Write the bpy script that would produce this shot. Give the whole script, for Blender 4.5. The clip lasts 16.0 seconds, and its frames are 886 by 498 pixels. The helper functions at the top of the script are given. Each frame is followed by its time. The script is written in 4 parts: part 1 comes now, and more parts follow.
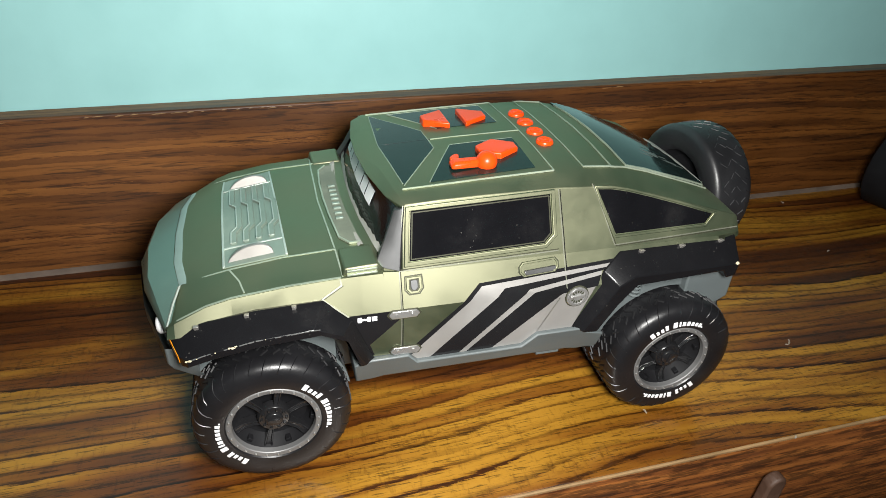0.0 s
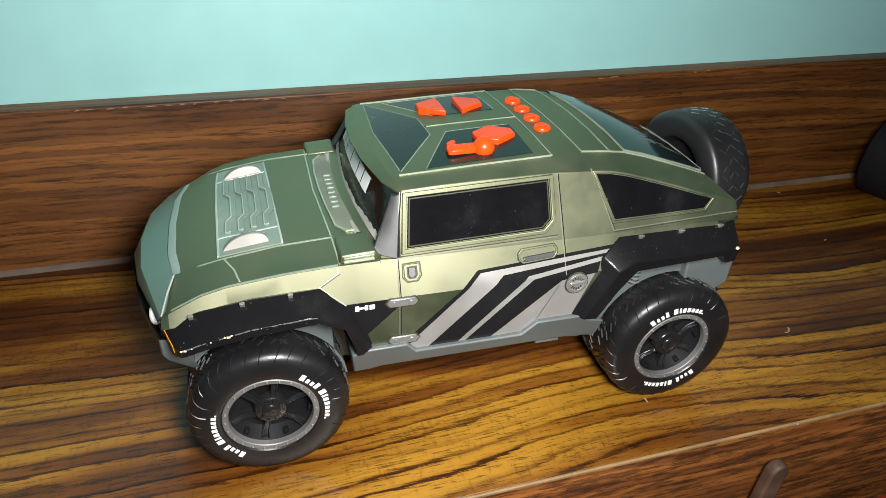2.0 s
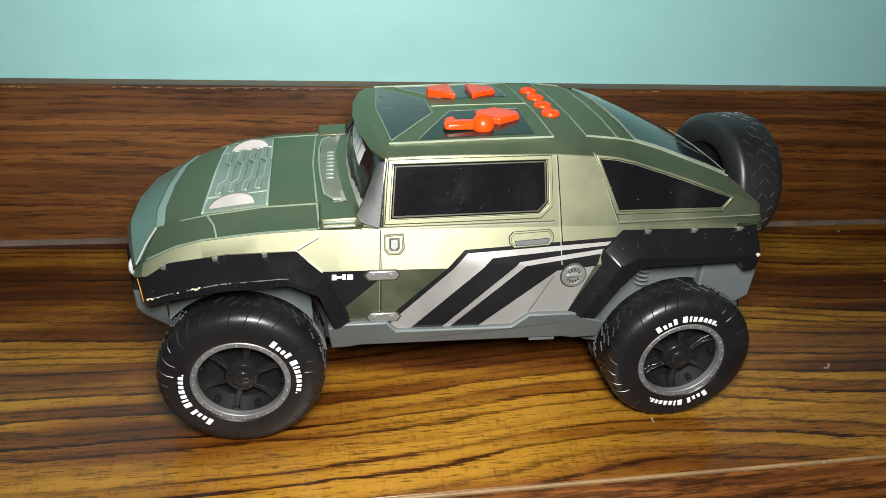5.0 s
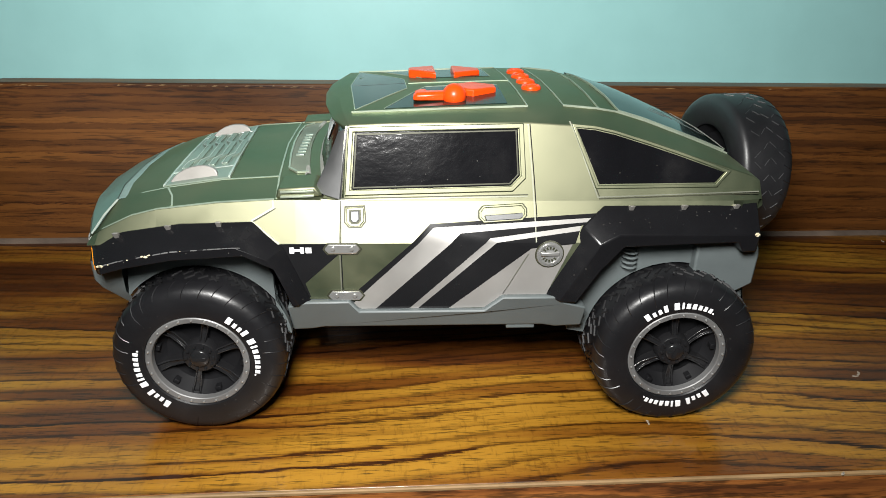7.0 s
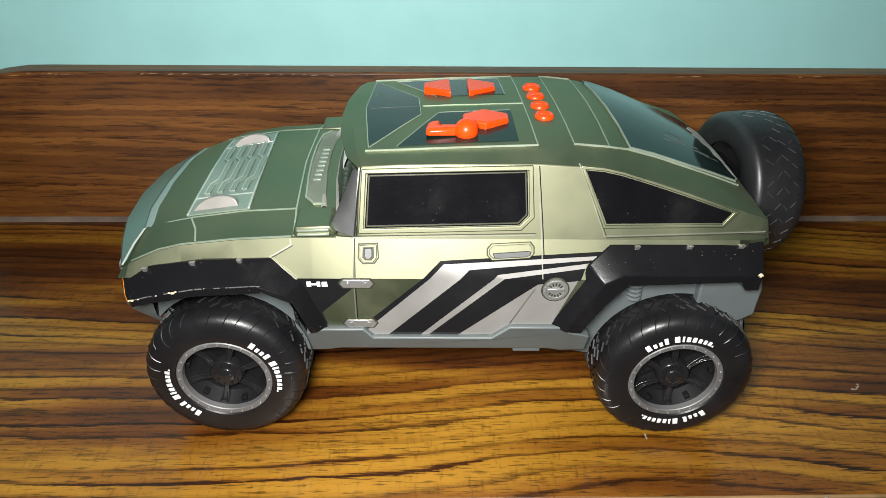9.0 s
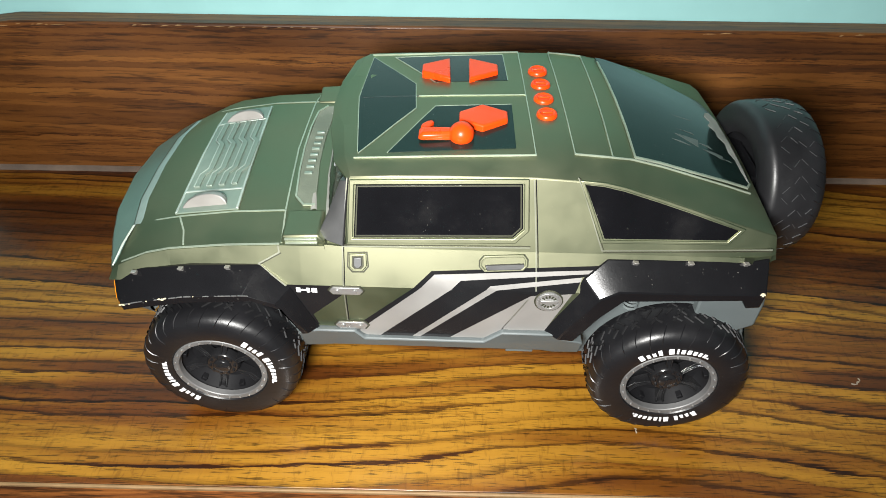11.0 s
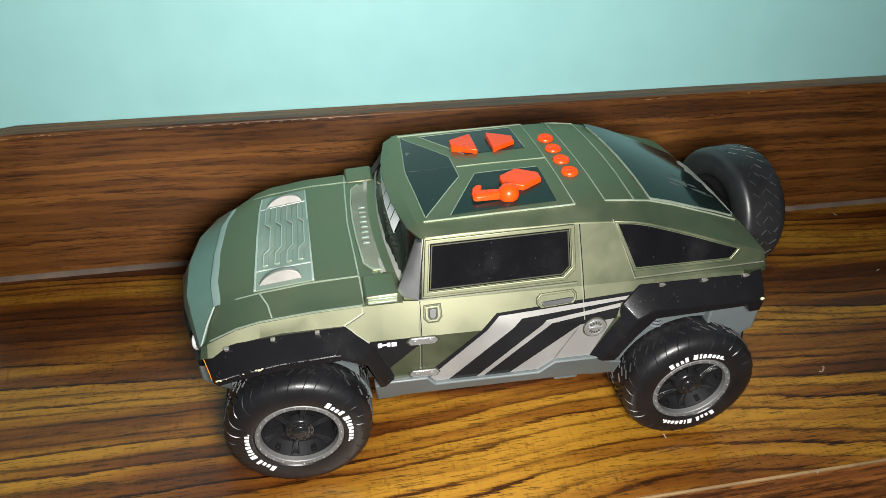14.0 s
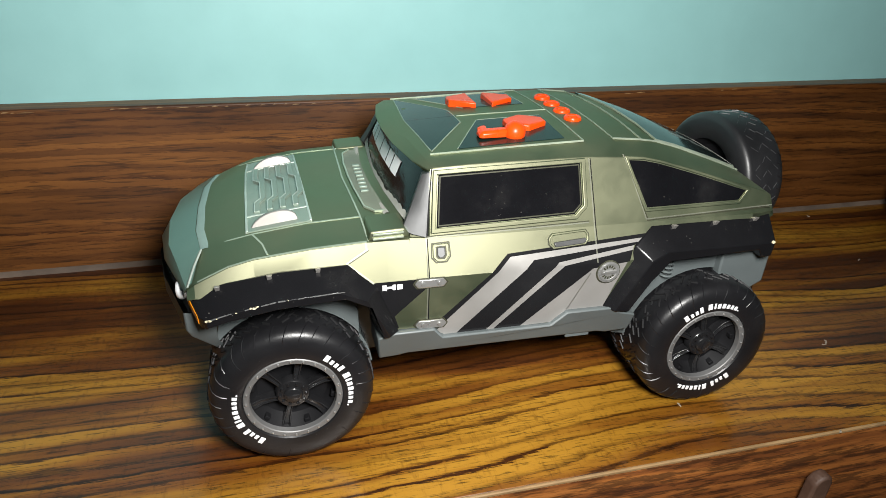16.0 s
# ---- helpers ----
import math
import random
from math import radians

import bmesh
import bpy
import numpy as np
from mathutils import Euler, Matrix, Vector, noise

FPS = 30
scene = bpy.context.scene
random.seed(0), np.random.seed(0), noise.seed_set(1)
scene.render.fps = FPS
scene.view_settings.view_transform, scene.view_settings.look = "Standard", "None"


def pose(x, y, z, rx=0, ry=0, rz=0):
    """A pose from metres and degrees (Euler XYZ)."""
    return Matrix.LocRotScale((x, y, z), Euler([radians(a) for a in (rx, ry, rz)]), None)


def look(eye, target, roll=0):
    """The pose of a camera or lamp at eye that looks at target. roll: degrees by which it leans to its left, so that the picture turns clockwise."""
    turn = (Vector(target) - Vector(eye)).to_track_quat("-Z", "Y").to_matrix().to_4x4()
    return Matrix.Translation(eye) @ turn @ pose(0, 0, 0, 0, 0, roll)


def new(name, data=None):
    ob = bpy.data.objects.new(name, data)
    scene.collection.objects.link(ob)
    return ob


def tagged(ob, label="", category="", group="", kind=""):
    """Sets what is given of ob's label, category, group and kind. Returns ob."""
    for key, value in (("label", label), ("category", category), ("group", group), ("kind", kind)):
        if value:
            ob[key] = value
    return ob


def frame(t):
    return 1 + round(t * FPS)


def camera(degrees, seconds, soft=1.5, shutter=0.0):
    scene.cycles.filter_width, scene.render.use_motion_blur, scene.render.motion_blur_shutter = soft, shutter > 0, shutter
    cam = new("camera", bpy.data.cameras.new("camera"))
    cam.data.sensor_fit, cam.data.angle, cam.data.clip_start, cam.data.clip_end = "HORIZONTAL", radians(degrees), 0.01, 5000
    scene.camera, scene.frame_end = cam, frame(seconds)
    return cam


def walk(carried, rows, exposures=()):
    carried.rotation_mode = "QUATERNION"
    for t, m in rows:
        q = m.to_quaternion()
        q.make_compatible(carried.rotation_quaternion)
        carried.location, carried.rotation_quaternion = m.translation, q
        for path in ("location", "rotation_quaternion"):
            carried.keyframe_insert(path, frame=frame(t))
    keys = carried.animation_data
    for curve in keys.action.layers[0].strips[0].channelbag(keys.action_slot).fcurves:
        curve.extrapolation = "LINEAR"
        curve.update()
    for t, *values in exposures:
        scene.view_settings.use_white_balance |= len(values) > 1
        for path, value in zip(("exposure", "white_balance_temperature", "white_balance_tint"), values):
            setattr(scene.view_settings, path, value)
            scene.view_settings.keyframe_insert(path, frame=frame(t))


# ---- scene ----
cam = camera(66.8, 16.0, soft=0.5)
# seconds, eye, yaw, pitch, roll in degrees
PATH = [
    (0, (0.01125, -0.22224, 0.26476), -16.231, -32.728, 2.815),
    (0.5, (0.01119, -0.21806, 0.25959), -16.165, -32.771, 2.762),
    (1, (0.01111, -0.21649, 0.25849), -16.270, -32.349, 2.647),
    (1.5, (0.00925, -0.21918, 0.25698), -16.380, -32.602, 2.334),
    (2, (0.00994, -0.22231, 0.25708), -16.791, -32.527, 2.470),
    (2.5, (0.00975, -0.22341, 0.25482), -16.550, -32.474, 2.546),
    (3, (0.00010, -0.22172, 0.25358), -16.758, -32.758, 2.670),
    (5.5, (0.06383, -0.23637, 0.21002), -6.278, -26.557, 2.786),
    (6, (0.07708, -0.23623, 0.19769), -3.955, -25.030, 1.936),
    (6.5, (0.07949, -0.23654, 0.19669), -3.832, -24.885, 1.497),
    (7, (0.08532, -0.23648, 0.19362), -3.579, -24.928, 1.238),
    (7.5, (0.09086, -0.24461, 0.19414), -1.808, -24.707, 0.973),
    (8, (0.09704, -0.24822, 0.20046), -0.745, -24.879, 0.607),
    (8.5, (0.09175, -0.24257, 0.21692), -0.714, -28.244, 0.806),
    (9, (0.09266, -0.22178, 0.24303), -0.906, -32.588, 0.820),
    (9.5, (0.09748, -0.19258, 0.25443), -0.485, -37.408, 0.516),
    (12, (0.10642, -0.18507, 0.29213), 2.429, -42.598, 0.750),
    (12.5, (0.09964, -0.20213, 0.29786), 0.669, -41.657, 1.194),
    (13, (0.08820, -0.20806, 0.30207), -0.735, -40.680, 0.958),
    (13.5, (0.04709, -0.21198, 0.29864), -6.712, -38.603, 1.645),
    (14, (0.02940, -0.21889, 0.29281), -10.168, -35.425, 1.153),
    (14.5, (0.01904, -0.21435, 0.28343), -12.596, -33.045, 0.904),
    (15, (-0.00171, -0.21410, 0.25552), -14.664, -29.952, 1.860),
    (15.5, (0.00650, -0.22325, 0.23201), -14.285, -29.020, 1.817),
    (16, (0.00280, -0.23332, 0.22701), -14.862, -27.806, 2.484),
]


def aim(eye, yaw, pitch, roll):
    a, b = radians(yaw), radians(pitch)
    way = Vector((-math.sin(a) * math.cos(b), math.cos(a) * math.cos(b), math.sin(b)))
    return look(eye, Vector(eye) + way, roll)


walk(cam, [(t, aim(e, yaw, pitch, roll)) for t, e, yaw, pitch, roll in PATH],
     exposures=((0, 0.0), (3, -0.03), (5.5, -0.12), (8, -0.12), (9.5, 0.0), (12, 0.25), (13, 0.2), (14.5, -0.04), (16, -0.1)))

# ---- light: one phone torch held beside the lens, in a dim room with an added fill lamp ----
world = bpy.data.worlds.new("room_world")
world.use_nodes = True
world.node_tree.nodes["Background"].inputs[0].default_value = (0.75, 0.85, 1.0, 1)
world.node_tree.nodes["Background"].inputs[1].default_value = 0.05
scene.world = world

torch = bpy.data.lights.new("phone_torch", "SPOT")
torch.energy, torch.color, torch.shadow_soft_size = 12.2, (1.0, 0.985, 0.95), 0.04
torch.spot_size, torch.spot_blend = radians(162), 1.0
torch_ob = new("phone_torch", torch)
torch_ob.matrix_world = look((0.062, -0.232, 0.274), (0.098, 0.16, 0.08))

# Added fill lamp that lifts the dark parts; the room shows no such source.
fill_area = bpy.data.lights.new("ceiling_lamp", "AREA")
fill_area.shape, fill_area.size, fill_area.energy, fill_area.color = "DISK", 1.1, 1.7, (0.9, 0.97, 1.0)
fill_ob = new("ceiling_lamp", fill_area)
fill_ob.matrix_world = look((-0.3, -1.1, 1.52), (0.05, 0.05, 0.0))


# ---- materials ----
def nodes_of(name):
    m = bpy.data.materials.new(name)
    m.use_nodes = True
    nt = m.node_tree
    return m, nt, nt.nodes["Principled BSDF"]


def add(nt, kind, **vals):
    n = nt.nodes.new(kind)
    for k, v in vals.items():
        n.inputs[k.replace("_", " ")].default_value = v
    return n


def ramp(nt, stops):
    r = nt.nodes.new("ShaderNodeValToRGB")
    el = r.color_ramp.elements
    while len(el) < len(stops):
        el.new(0.5)
    for e, (p, c) in zip(el, stops):
        e.position, e.color = p, (*c, 1)
    return r


def coords(nt, scale, rot=(0, 0, 0)):
    tc = nt.nodes.new("ShaderNodeTexCoord")
    mp = nt.nodes.new("ShaderNodeMapping")
    mp.inputs["Scale"].default_value = scale
    mp.inputs["Rotation"].default_value = rot
    nt.links.new(tc.outputs["Object"], mp.inputs[0])
    return mp


def plastic(name, color, rough=0.4, metal=0.0, grain=900.0, vary=0.25, bump=0.02, coat=0.0, dust=0.0, dust_color=(0.45, 0.43, 0.38), spec=0.5, film_level=0.05, coat_rough=0.12):
    """Moulded plastic or toy paint: a fine grain, broad smears in the gloss, and specks of dust."""
    m, nt, b = nodes_of(name)
    L = nt.links.new
    b.inputs["Metallic"].default_value = metal
    b.inputs["Coat Weight"].default_value = coat
    b.inputs["Coat Roughness"].default_value = coat_rough
    b.inputs["Specular IOR Level"].default_value = spec
    co = coords(nt, (1, 1, 1))
    big = add(nt, "ShaderNodeTexNoise", Scale=38.0, Detail=5.0, Roughness=0.6)
    fine = add(nt, "ShaderNodeTexNoise", Scale=grain, Detail=3.0)
    L(co.outputs[0], big.inputs["Vector"]), L(co.outputs[0], fine.inputs["Vector"])
    lo, hi = tuple(c * (1 - vary * 0.5) for c in color), tuple(min(1, c * (1 + vary * 0.5)) for c in color)
    cr = ramp(nt, [(0.3, lo), (0.7, hi)])
    L(big.outputs["Fac"], cr.inputs[0])
    out = cr.outputs[0]
    rr = add(nt, "ShaderNodeMapRange")
    rr.inputs["From Min"].default_value, rr.inputs["From Max"].default_value = 0.3, 0.7
    rr.inputs["To Min"].default_value, rr.inputs["To Max"].default_value = rough * 0.85, min(1, rough * 1.2)
    L(big.outputs["Fac"], rr.inputs["Value"])
    rout = rr.outputs[0]
    if dust > 0:
        sp = add(nt, "ShaderNodeTexVoronoi", Scale=380.0)
        L(co.outputs[0], sp.inputs["Vector"])
        mk = ramp(nt, [(0.0, (1, 1, 1)), (0.09, (0, 0, 0))])
        L(sp.outputs["Distance"], mk.inputs[0])
        pick = add(nt, "ShaderNodeTexNoise", Scale=120.0, Detail=2.0)
        L(co.outputs[0], pick.inputs["Vector"])
        pr = ramp(nt, [(0.47, (0, 0, 0)), (0.54, (1, 1, 1))])
        L(pick.outputs["Fac"], pr.inputs[0])
        film = ramp(nt, [(0.55, (0, 0, 0)), (0.85, (film_level,) * 3)])
        L(big.outputs["Fac"], film.inputs[0])
        mul = nt.nodes.new("ShaderNodeMath")
        mul.operation = "MULTIPLY"
        L(mk.outputs[0], mul.inputs[0]), L(pr.outputs[0], mul.inputs[1])
        mx = nt.nodes.new("ShaderNodeMath")
        mx.operation = "MAXIMUM"
        L(mul.outputs[0], mx.inputs[0]), L(film.outputs[0], mx.inputs[1])
        sc = nt.nodes.new("ShaderNodeMath")
        sc.operation = "MULTIPLY"
        sc.inputs[1].default_value = dust
        L(mx.outputs[0], sc.inputs[0])
        mix = nt.nodes.new("ShaderNodeMix")
        mix.data_type = "RGBA"
        mix.inputs["B"].default_value = (*dust_color, 1)
        L(sc.outputs[0], mix.inputs["Factor"]), L(out, mix.inputs["A"])
        out = mix.outputs["Result"]
    L(out, b.inputs["Base Color"]), L(rout, b.inputs["Roughness"])
    if bump:
        bp = add(nt, "ShaderNodeBump", Strength=bump, Distance=0.0004)
        L(fine.outputs["Fac"], bp.inputs["Height"]), L(bp.outputs[0], b.inputs["Normal"])
    return m


def wood(name, stops, freq, swirl, swirl_scale, stretch, pores, pore_dark, rough, coat, phase=0.0, rot=(0, 0, 0), pore_range=(0.42, 0.56), along=3.0, ragged=2.0, pore_len=0.06):
    """Veneer: growth bands that wander along x, fine dark pores, and varnish."""
    m, nt, b = nodes_of(name)
    L = nt.links.new
    base = coords(nt, (1, 1, 1), rot)
    sw = nt.nodes.new("ShaderNodeMapping")
    sw.inputs["Scale"].default_value = (stretch, 1, 1)
    sw.inputs["Location"].default_value = (phase, phase * 0.7, 0)
    L(base.outputs[0], sw.inputs[0])
    n1 = add(nt, "ShaderNodeTexNoise", Scale=swirl_scale, Detail=ragged, Roughness=0.5)
    L(sw.outputs[0], n1.inputs["Vector"])
    sep = nt.nodes.new("ShaderNodeSeparateXYZ")
    L(base.outputs[0], sep.inputs[0])
    plane = nt.nodes.new("ShaderNodeMath")
    plane.operation = "ADD"
    L(sep.outputs["Y"], plane.inputs[0]), L(sep.outputs["Z"], plane.inputs[1])
    k = nt.nodes.new("ShaderNodeMath")
    k.operation, k.inputs[1].default_value = "MULTIPLY", freq
    L(plane.outputs[0], k.inputs[0])
    a = nt.nodes.new("ShaderNodeMath")
    a.operation, a.inputs[1].default_value = "MULTIPLY", swirl
    L(n1.outputs["Fac"], a.inputs[0])
    ph = nt.nodes.new("ShaderNodeMath")
    ph.operation = "ADD"
    L(k.outputs[0], ph.inputs[0]), L(a.outputs[0], ph.inputs[1])
    # one noise along the warped band number gives uneven bands
    cmb = nt.nodes.new("ShaderNodeCombineXYZ")
    L(ph.outputs[0], cmb.inputs[1])
    xs = nt.nodes.new("ShaderNodeMath")
    xs.operation, xs.inputs[1].default_value = "MULTIPLY", along
    L(sep.outputs["X"], xs.inputs[0]), L(xs.outputs[0], cmb.inputs[0])
    bands = add(nt, "ShaderNodeTexNoise", Scale=1.0, Detail=4.0, Roughness=0.62)
    L(cmb.outputs[0], bands.inputs["Vector"])
    col = ramp(nt, stops)
    L(bands.outputs["Fac"], col.inputs[0])
    pm = nt.nodes.new("ShaderNodeMapping")
    pm.inputs["Scale"].default_value = (pores * pore_len, pores, pores)
    L(base.outputs[0], pm.inputs[0])
    pn = add(nt, "ShaderNodeTexNoise", Scale=1.0, Detail=3.0, Roughness=0.7)
    L(pm.outputs[0], pn.inputs["Vector"])
    pr = ramp(nt, [(pore_range[0], (pore_dark,) * 3), (pore_range[1], (1, 1, 1))])
    L(pn.outputs["Fac"], pr.inputs[0])
    mul = nt.nodes.new("ShaderNodeMix")
    mul.data_type, mul.blend_type = "RGBA", "MULTIPLY"
    mul.inputs["Factor"].default_value = 1.0
    L(col.outputs[0], mul.inputs["A"]), L(pr.outputs[0], mul.inputs["B"])
    stain = add(nt, "ShaderNodeTexNoise", Scale=9.0, Detail=3.0)
    L(base.outputs[0], stain.inputs["Vector"])
    st = ramp(nt, [(0.3, (0.72, 0.72, 0.72)), (0.7, (1.12, 1.1, 1.05))])
    L(stain.outputs["Fac"], st.inputs[0])
    mul2 = nt.nodes.new("ShaderNodeMix")
    mul2.data_type, mul2.blend_type = "RGBA", "MULTIPLY"
    mul2.inputs["Factor"].default_value = 1.0
    L(mul.outputs["Result"], mul2.inputs["A"]), L(st.outputs[0], mul2.inputs["B"])
    L(mul2.outputs["Result"], b.inputs["Base Color"])
    rg = add(nt, "ShaderNodeMapRange")
    rg.inputs["To Min"].default_value, rg.inputs["To Max"].default_value = rough * 0.8, rough * 1.25
    L(stain.outputs["Fac"], rg.inputs["Value"]), L(rg.outputs[0], b.inputs["Roughness"])
    b.inputs["Coat Weight"].default_value, b.inputs["Coat Roughness"].default_value = coat, 0.16
    bp = add(nt, "ShaderNodeBump", Strength=0.12, Distance=0.0004)
    L(pn.outputs["Fac"], bp.inputs["Height"]), L(bp.outputs[0], b.inputs["Normal"])
    return m


def veneer(name, ground_stops, line_dark, freq, warp, warp_scale, hair, pores, pore_dark, fade, rough, coat, flecks):
    """Figured wood along x: uneven growth bands, each with one sharp dark edge, warped into long loops; pores, flecks and varnish."""
    m, nt, b = nodes_of(name)
    L = nt.links.new

    def maths(op, x, y=0.0):
        n = nt.nodes.new("ShaderNodeMath")
        n.operation = op
        for i, q in enumerate((x, y)):
            if isinstance(q, (int, float)):
                n.inputs[i].default_value = q
            else:
                L(q, n.inputs[i])
        return n.outputs[0]

    def noise(scale, detail, rough_=0.5, shift=0.0):
        mp = coords(nt, scale)
        mp.inputs["Location"].default_value = (shift, shift * 0.6, shift * 0.3)
        n = add(nt, "ShaderNodeTexNoise", Scale=1.0, Detail=detail, Roughness=rough_)
        L(mp.outputs[0], n.inputs["Vector"])
        return n.outputs["Fac"]

    def times(a, factor, weight):
        mix = nt.nodes.new("ShaderNodeMix")
        mix.data_type, mix.blend_type = "RGBA", "MULTIPLY"
        L(a, mix.inputs["A"]), L(factor, mix.inputs["B"])
        if isinstance(weight, (int, float)):
            mix.inputs["Factor"].default_value = weight
        else:
            L(weight, mix.inputs["Factor"])
        return mix.outputs["Result"]

    def span(value, lo, hi, out_lo, out_hi):
        r = add(nt, "ShaderNodeMapRange")
        for k, q in zip(("From Min", "From Max", "To Min", "To Max"), (lo, hi, out_lo, out_hi)):
            r.inputs[k].default_value = q
        L(value, r.inputs["Value"])
        return r.outputs[0]

    tc = nt.nodes.new("ShaderNodeTexCoord")
    sep = nt.nodes.new("ShaderNodeSeparateXYZ")
    L(tc.outputs["Object"], sep.inputs[0])
    across = maths("ADD", sep.outputs["Y"], sep.outputs["Z"])
    wx, wy = warp_scale
    bend = maths("MULTIPLY", noise((wx, wy, wy), 1.0, 0.4, 2.3), warp)
    wobble = maths("MULTIPLY", noise((9.0, 60.0, 60.0), 2.0, 0.5, 6.1), 0.010)
    ragged = maths("MULTIPLY", noise((60.0, 900.0, 900.0), 3.0, 0.7), hair)
    p = maths("MULTIPLY", maths("ADD", maths("ADD", across, bend), maths("ADD", wobble, ragged)), freq)
    band = maths("FLOOR", p)
    f = maths("FRACT", p)
    pick = nt.nodes.new("ShaderNodeTexWhiteNoise")
    pick.noise_dimensions = "1D"
    L(band, pick.inputs["W"])
    pick2 = nt.nodes.new("ShaderNodeTexWhiteNoise")
    pick2.noise_dimensions = "1D"
    L(maths("ADD", band, 37.5), pick2.inputs["W"])
    tone = maths("ADD", noise((4.0, 45.0, 45.0), 3.0, 0.55, 3.0), maths("MULTIPLY", maths("SUBTRACT", pick2.outputs["Value"], 0.5), 0.30))
    ground = ramp(nt, ground_stops)
    L(tone, ground.inputs[0])
    d = line_dark
    line = ramp(nt, [(0.0, d), (0.14, tuple(q * 1.2 for q in d)), (0.21, (0.70, 0.62, 0.54)), (0.38, (1, 1, 1)), (0.88, (1, 1, 1)), (0.96, (0.75, 0.67, 0.58)), (1.0, d)])
    L(f, line.inputs[0])
    strength = maths("MULTIPLY", span(pick.outputs["Value"], 0.0, 0.8, fade, 1.0), span(noise((6.0, 70.0, 70.0), 2.0, 0.5, 14.0), 0.34, 0.52, 0.5, 1.0))
    out = times(ground.outputs[0], line.outputs[0], strength)
    p2 = maths("ADD", maths("MULTIPLY", p, 2.7), 0.35)
    pick3 = nt.nodes.new("ShaderNodeTexWhiteNoise")
    pick3.noise_dimensions = "1D"
    L(maths("FLOOR", p2), pick3.inputs["W"])
    fine = ramp(nt, [(0.0, (0.30, 0.22, 0.16)), (0.12, (0.42, 0.33, 0.26)), (0.26, (1, 1, 1)), (0.9, (1, 1, 1)), (1.0, (0.30, 0.22, 0.16))])
    L(maths("FRACT", p2), fine.inputs[0])
    out = times(out, fine.outputs[0], maths("MULTIPLY", span(pick3.outputs["Value"], 0.45, 1.0, 0.0, 0.95), span(noise((11.0, 90.0, 90.0), 2.0, 0.5, 21.0), 0.42, 0.58, 0.1, 1.0)))
    dash = noise((pores * 0.07, pores, pores), 2.0, 0.6, 8.0)
    pr = ramp(nt, [(0.34, (pore_dark,) * 3), (0.44, (1, 1, 1))])
    L(dash, pr.inputs[0])
    out = times(out, pr.outputs[0], 1.0)
    fleck = ramp(nt, [(0.30, (0.62, 0.57, 0.5)), (0.44, (1, 1, 1)), (0.7, (1.06, 1.06, 1.04))])
    L(noise((520.0, 130.0, 130.0), 3.0, 0.6, 5.0), fleck.inputs[0])
    out = times(out, fleck.outputs[0], flecks)
    stain = noise((7.0, 9.0, 9.0), 3.0, 0.5, 9.0)
    patch = ramp(nt, [(0.32, (0.74, 0.70, 0.64)), (0.62, (1.1, 1.1, 1.08))])
    L(stain, patch.inputs[0])
    out = times(out, patch.outputs[0], 1.0)
    L(out, b.inputs["Base Color"])
    L(span(stain, 0.3, 0.7, rough * 0.8, rough * 1.25), b.inputs["Roughness"])
    b.inputs["Coat Weight"].default_value, b.inputs["Coat Roughness"].default_value = coat, 0.14
    bp = add(nt, "ShaderNodeBump", Strength=0.12, Distance=0.0004)
    L(dash, bp.inputs["Height"]), L(bp.outputs[0], b.inputs["Normal"])
    return m


M_SHELF = veneer("varnished_zebra_veneer", [(0.30, (0.062, 0.017, 0.003)), (0.42, (0.130, 0.040, 0.005)), (0.52, (0.230, 0.092, 0.009)), (0.66, (0.36, 0.178, 0.018))],
                 (0.11, 0.06, 0.04), 135.0, 0.075, (3.0, 6.5), 0.0046, 1300.0, 0.34, 0.35, 0.42, 0.3, 0.7)
M_BOARD = veneer("dark_brown_veneer", [(0.30, (0.060, 0.020, 0.004)), (0.43, (0.105, 0.037, 0.007)), (0.55, (0.150, 0.055, 0.011)), (0.70, (0.205, 0.080, 0.016))],
                 (0.46, 0.40, 0.35), 230.0, 0.04, (2.0, 8.0), 0.0060, 620.0, 0.46, 0.0, 0.5, 0.1, 0.15)
M_FRONT = wood("worn_brown_veneer", [(0.30, (0.10, 0.030, 0.008)), (0.45, (0.21, 0.068, 0.015)), (0.60, (0.34, 0.120, 0.026)), (0.75, (0.44, 0.175, 0.045))],
               150.0, 9.0, 6.0, 0.4, 420.0, 0.3, 0.55, 0.05, phase=7.7, pore_len=0.12)
M_JOINT = plastic("dusty_filler", (0.125, 0.092, 0.07), 0.8, bump=0.3, vary=0.7)
M_EDGING = plastic("worn_pale_edging", (0.25, 0.155, 0.07), 0.6, bump=0.3, vary=0.7)
M_WALL = plastic("mint_wall_paint", (0.308, 0.585, 0.580), 0.45, grain=260.0, vary=0.05, bump=0.04)
M_PLAIN = plastic("grey_room_paint", (0.45, 0.5, 0.48), 0.8, grain=200.0, vary=0.1)
M_PAINT = plastic("olive_metallic_paint", (0.276, 0.268, 0.178), 0.49, metal=1.0, grain=2600.0, vary=0.1, bump=0.045, coat=0.1, coat_rough=0.18, dust=0.5, film_level=0.015)


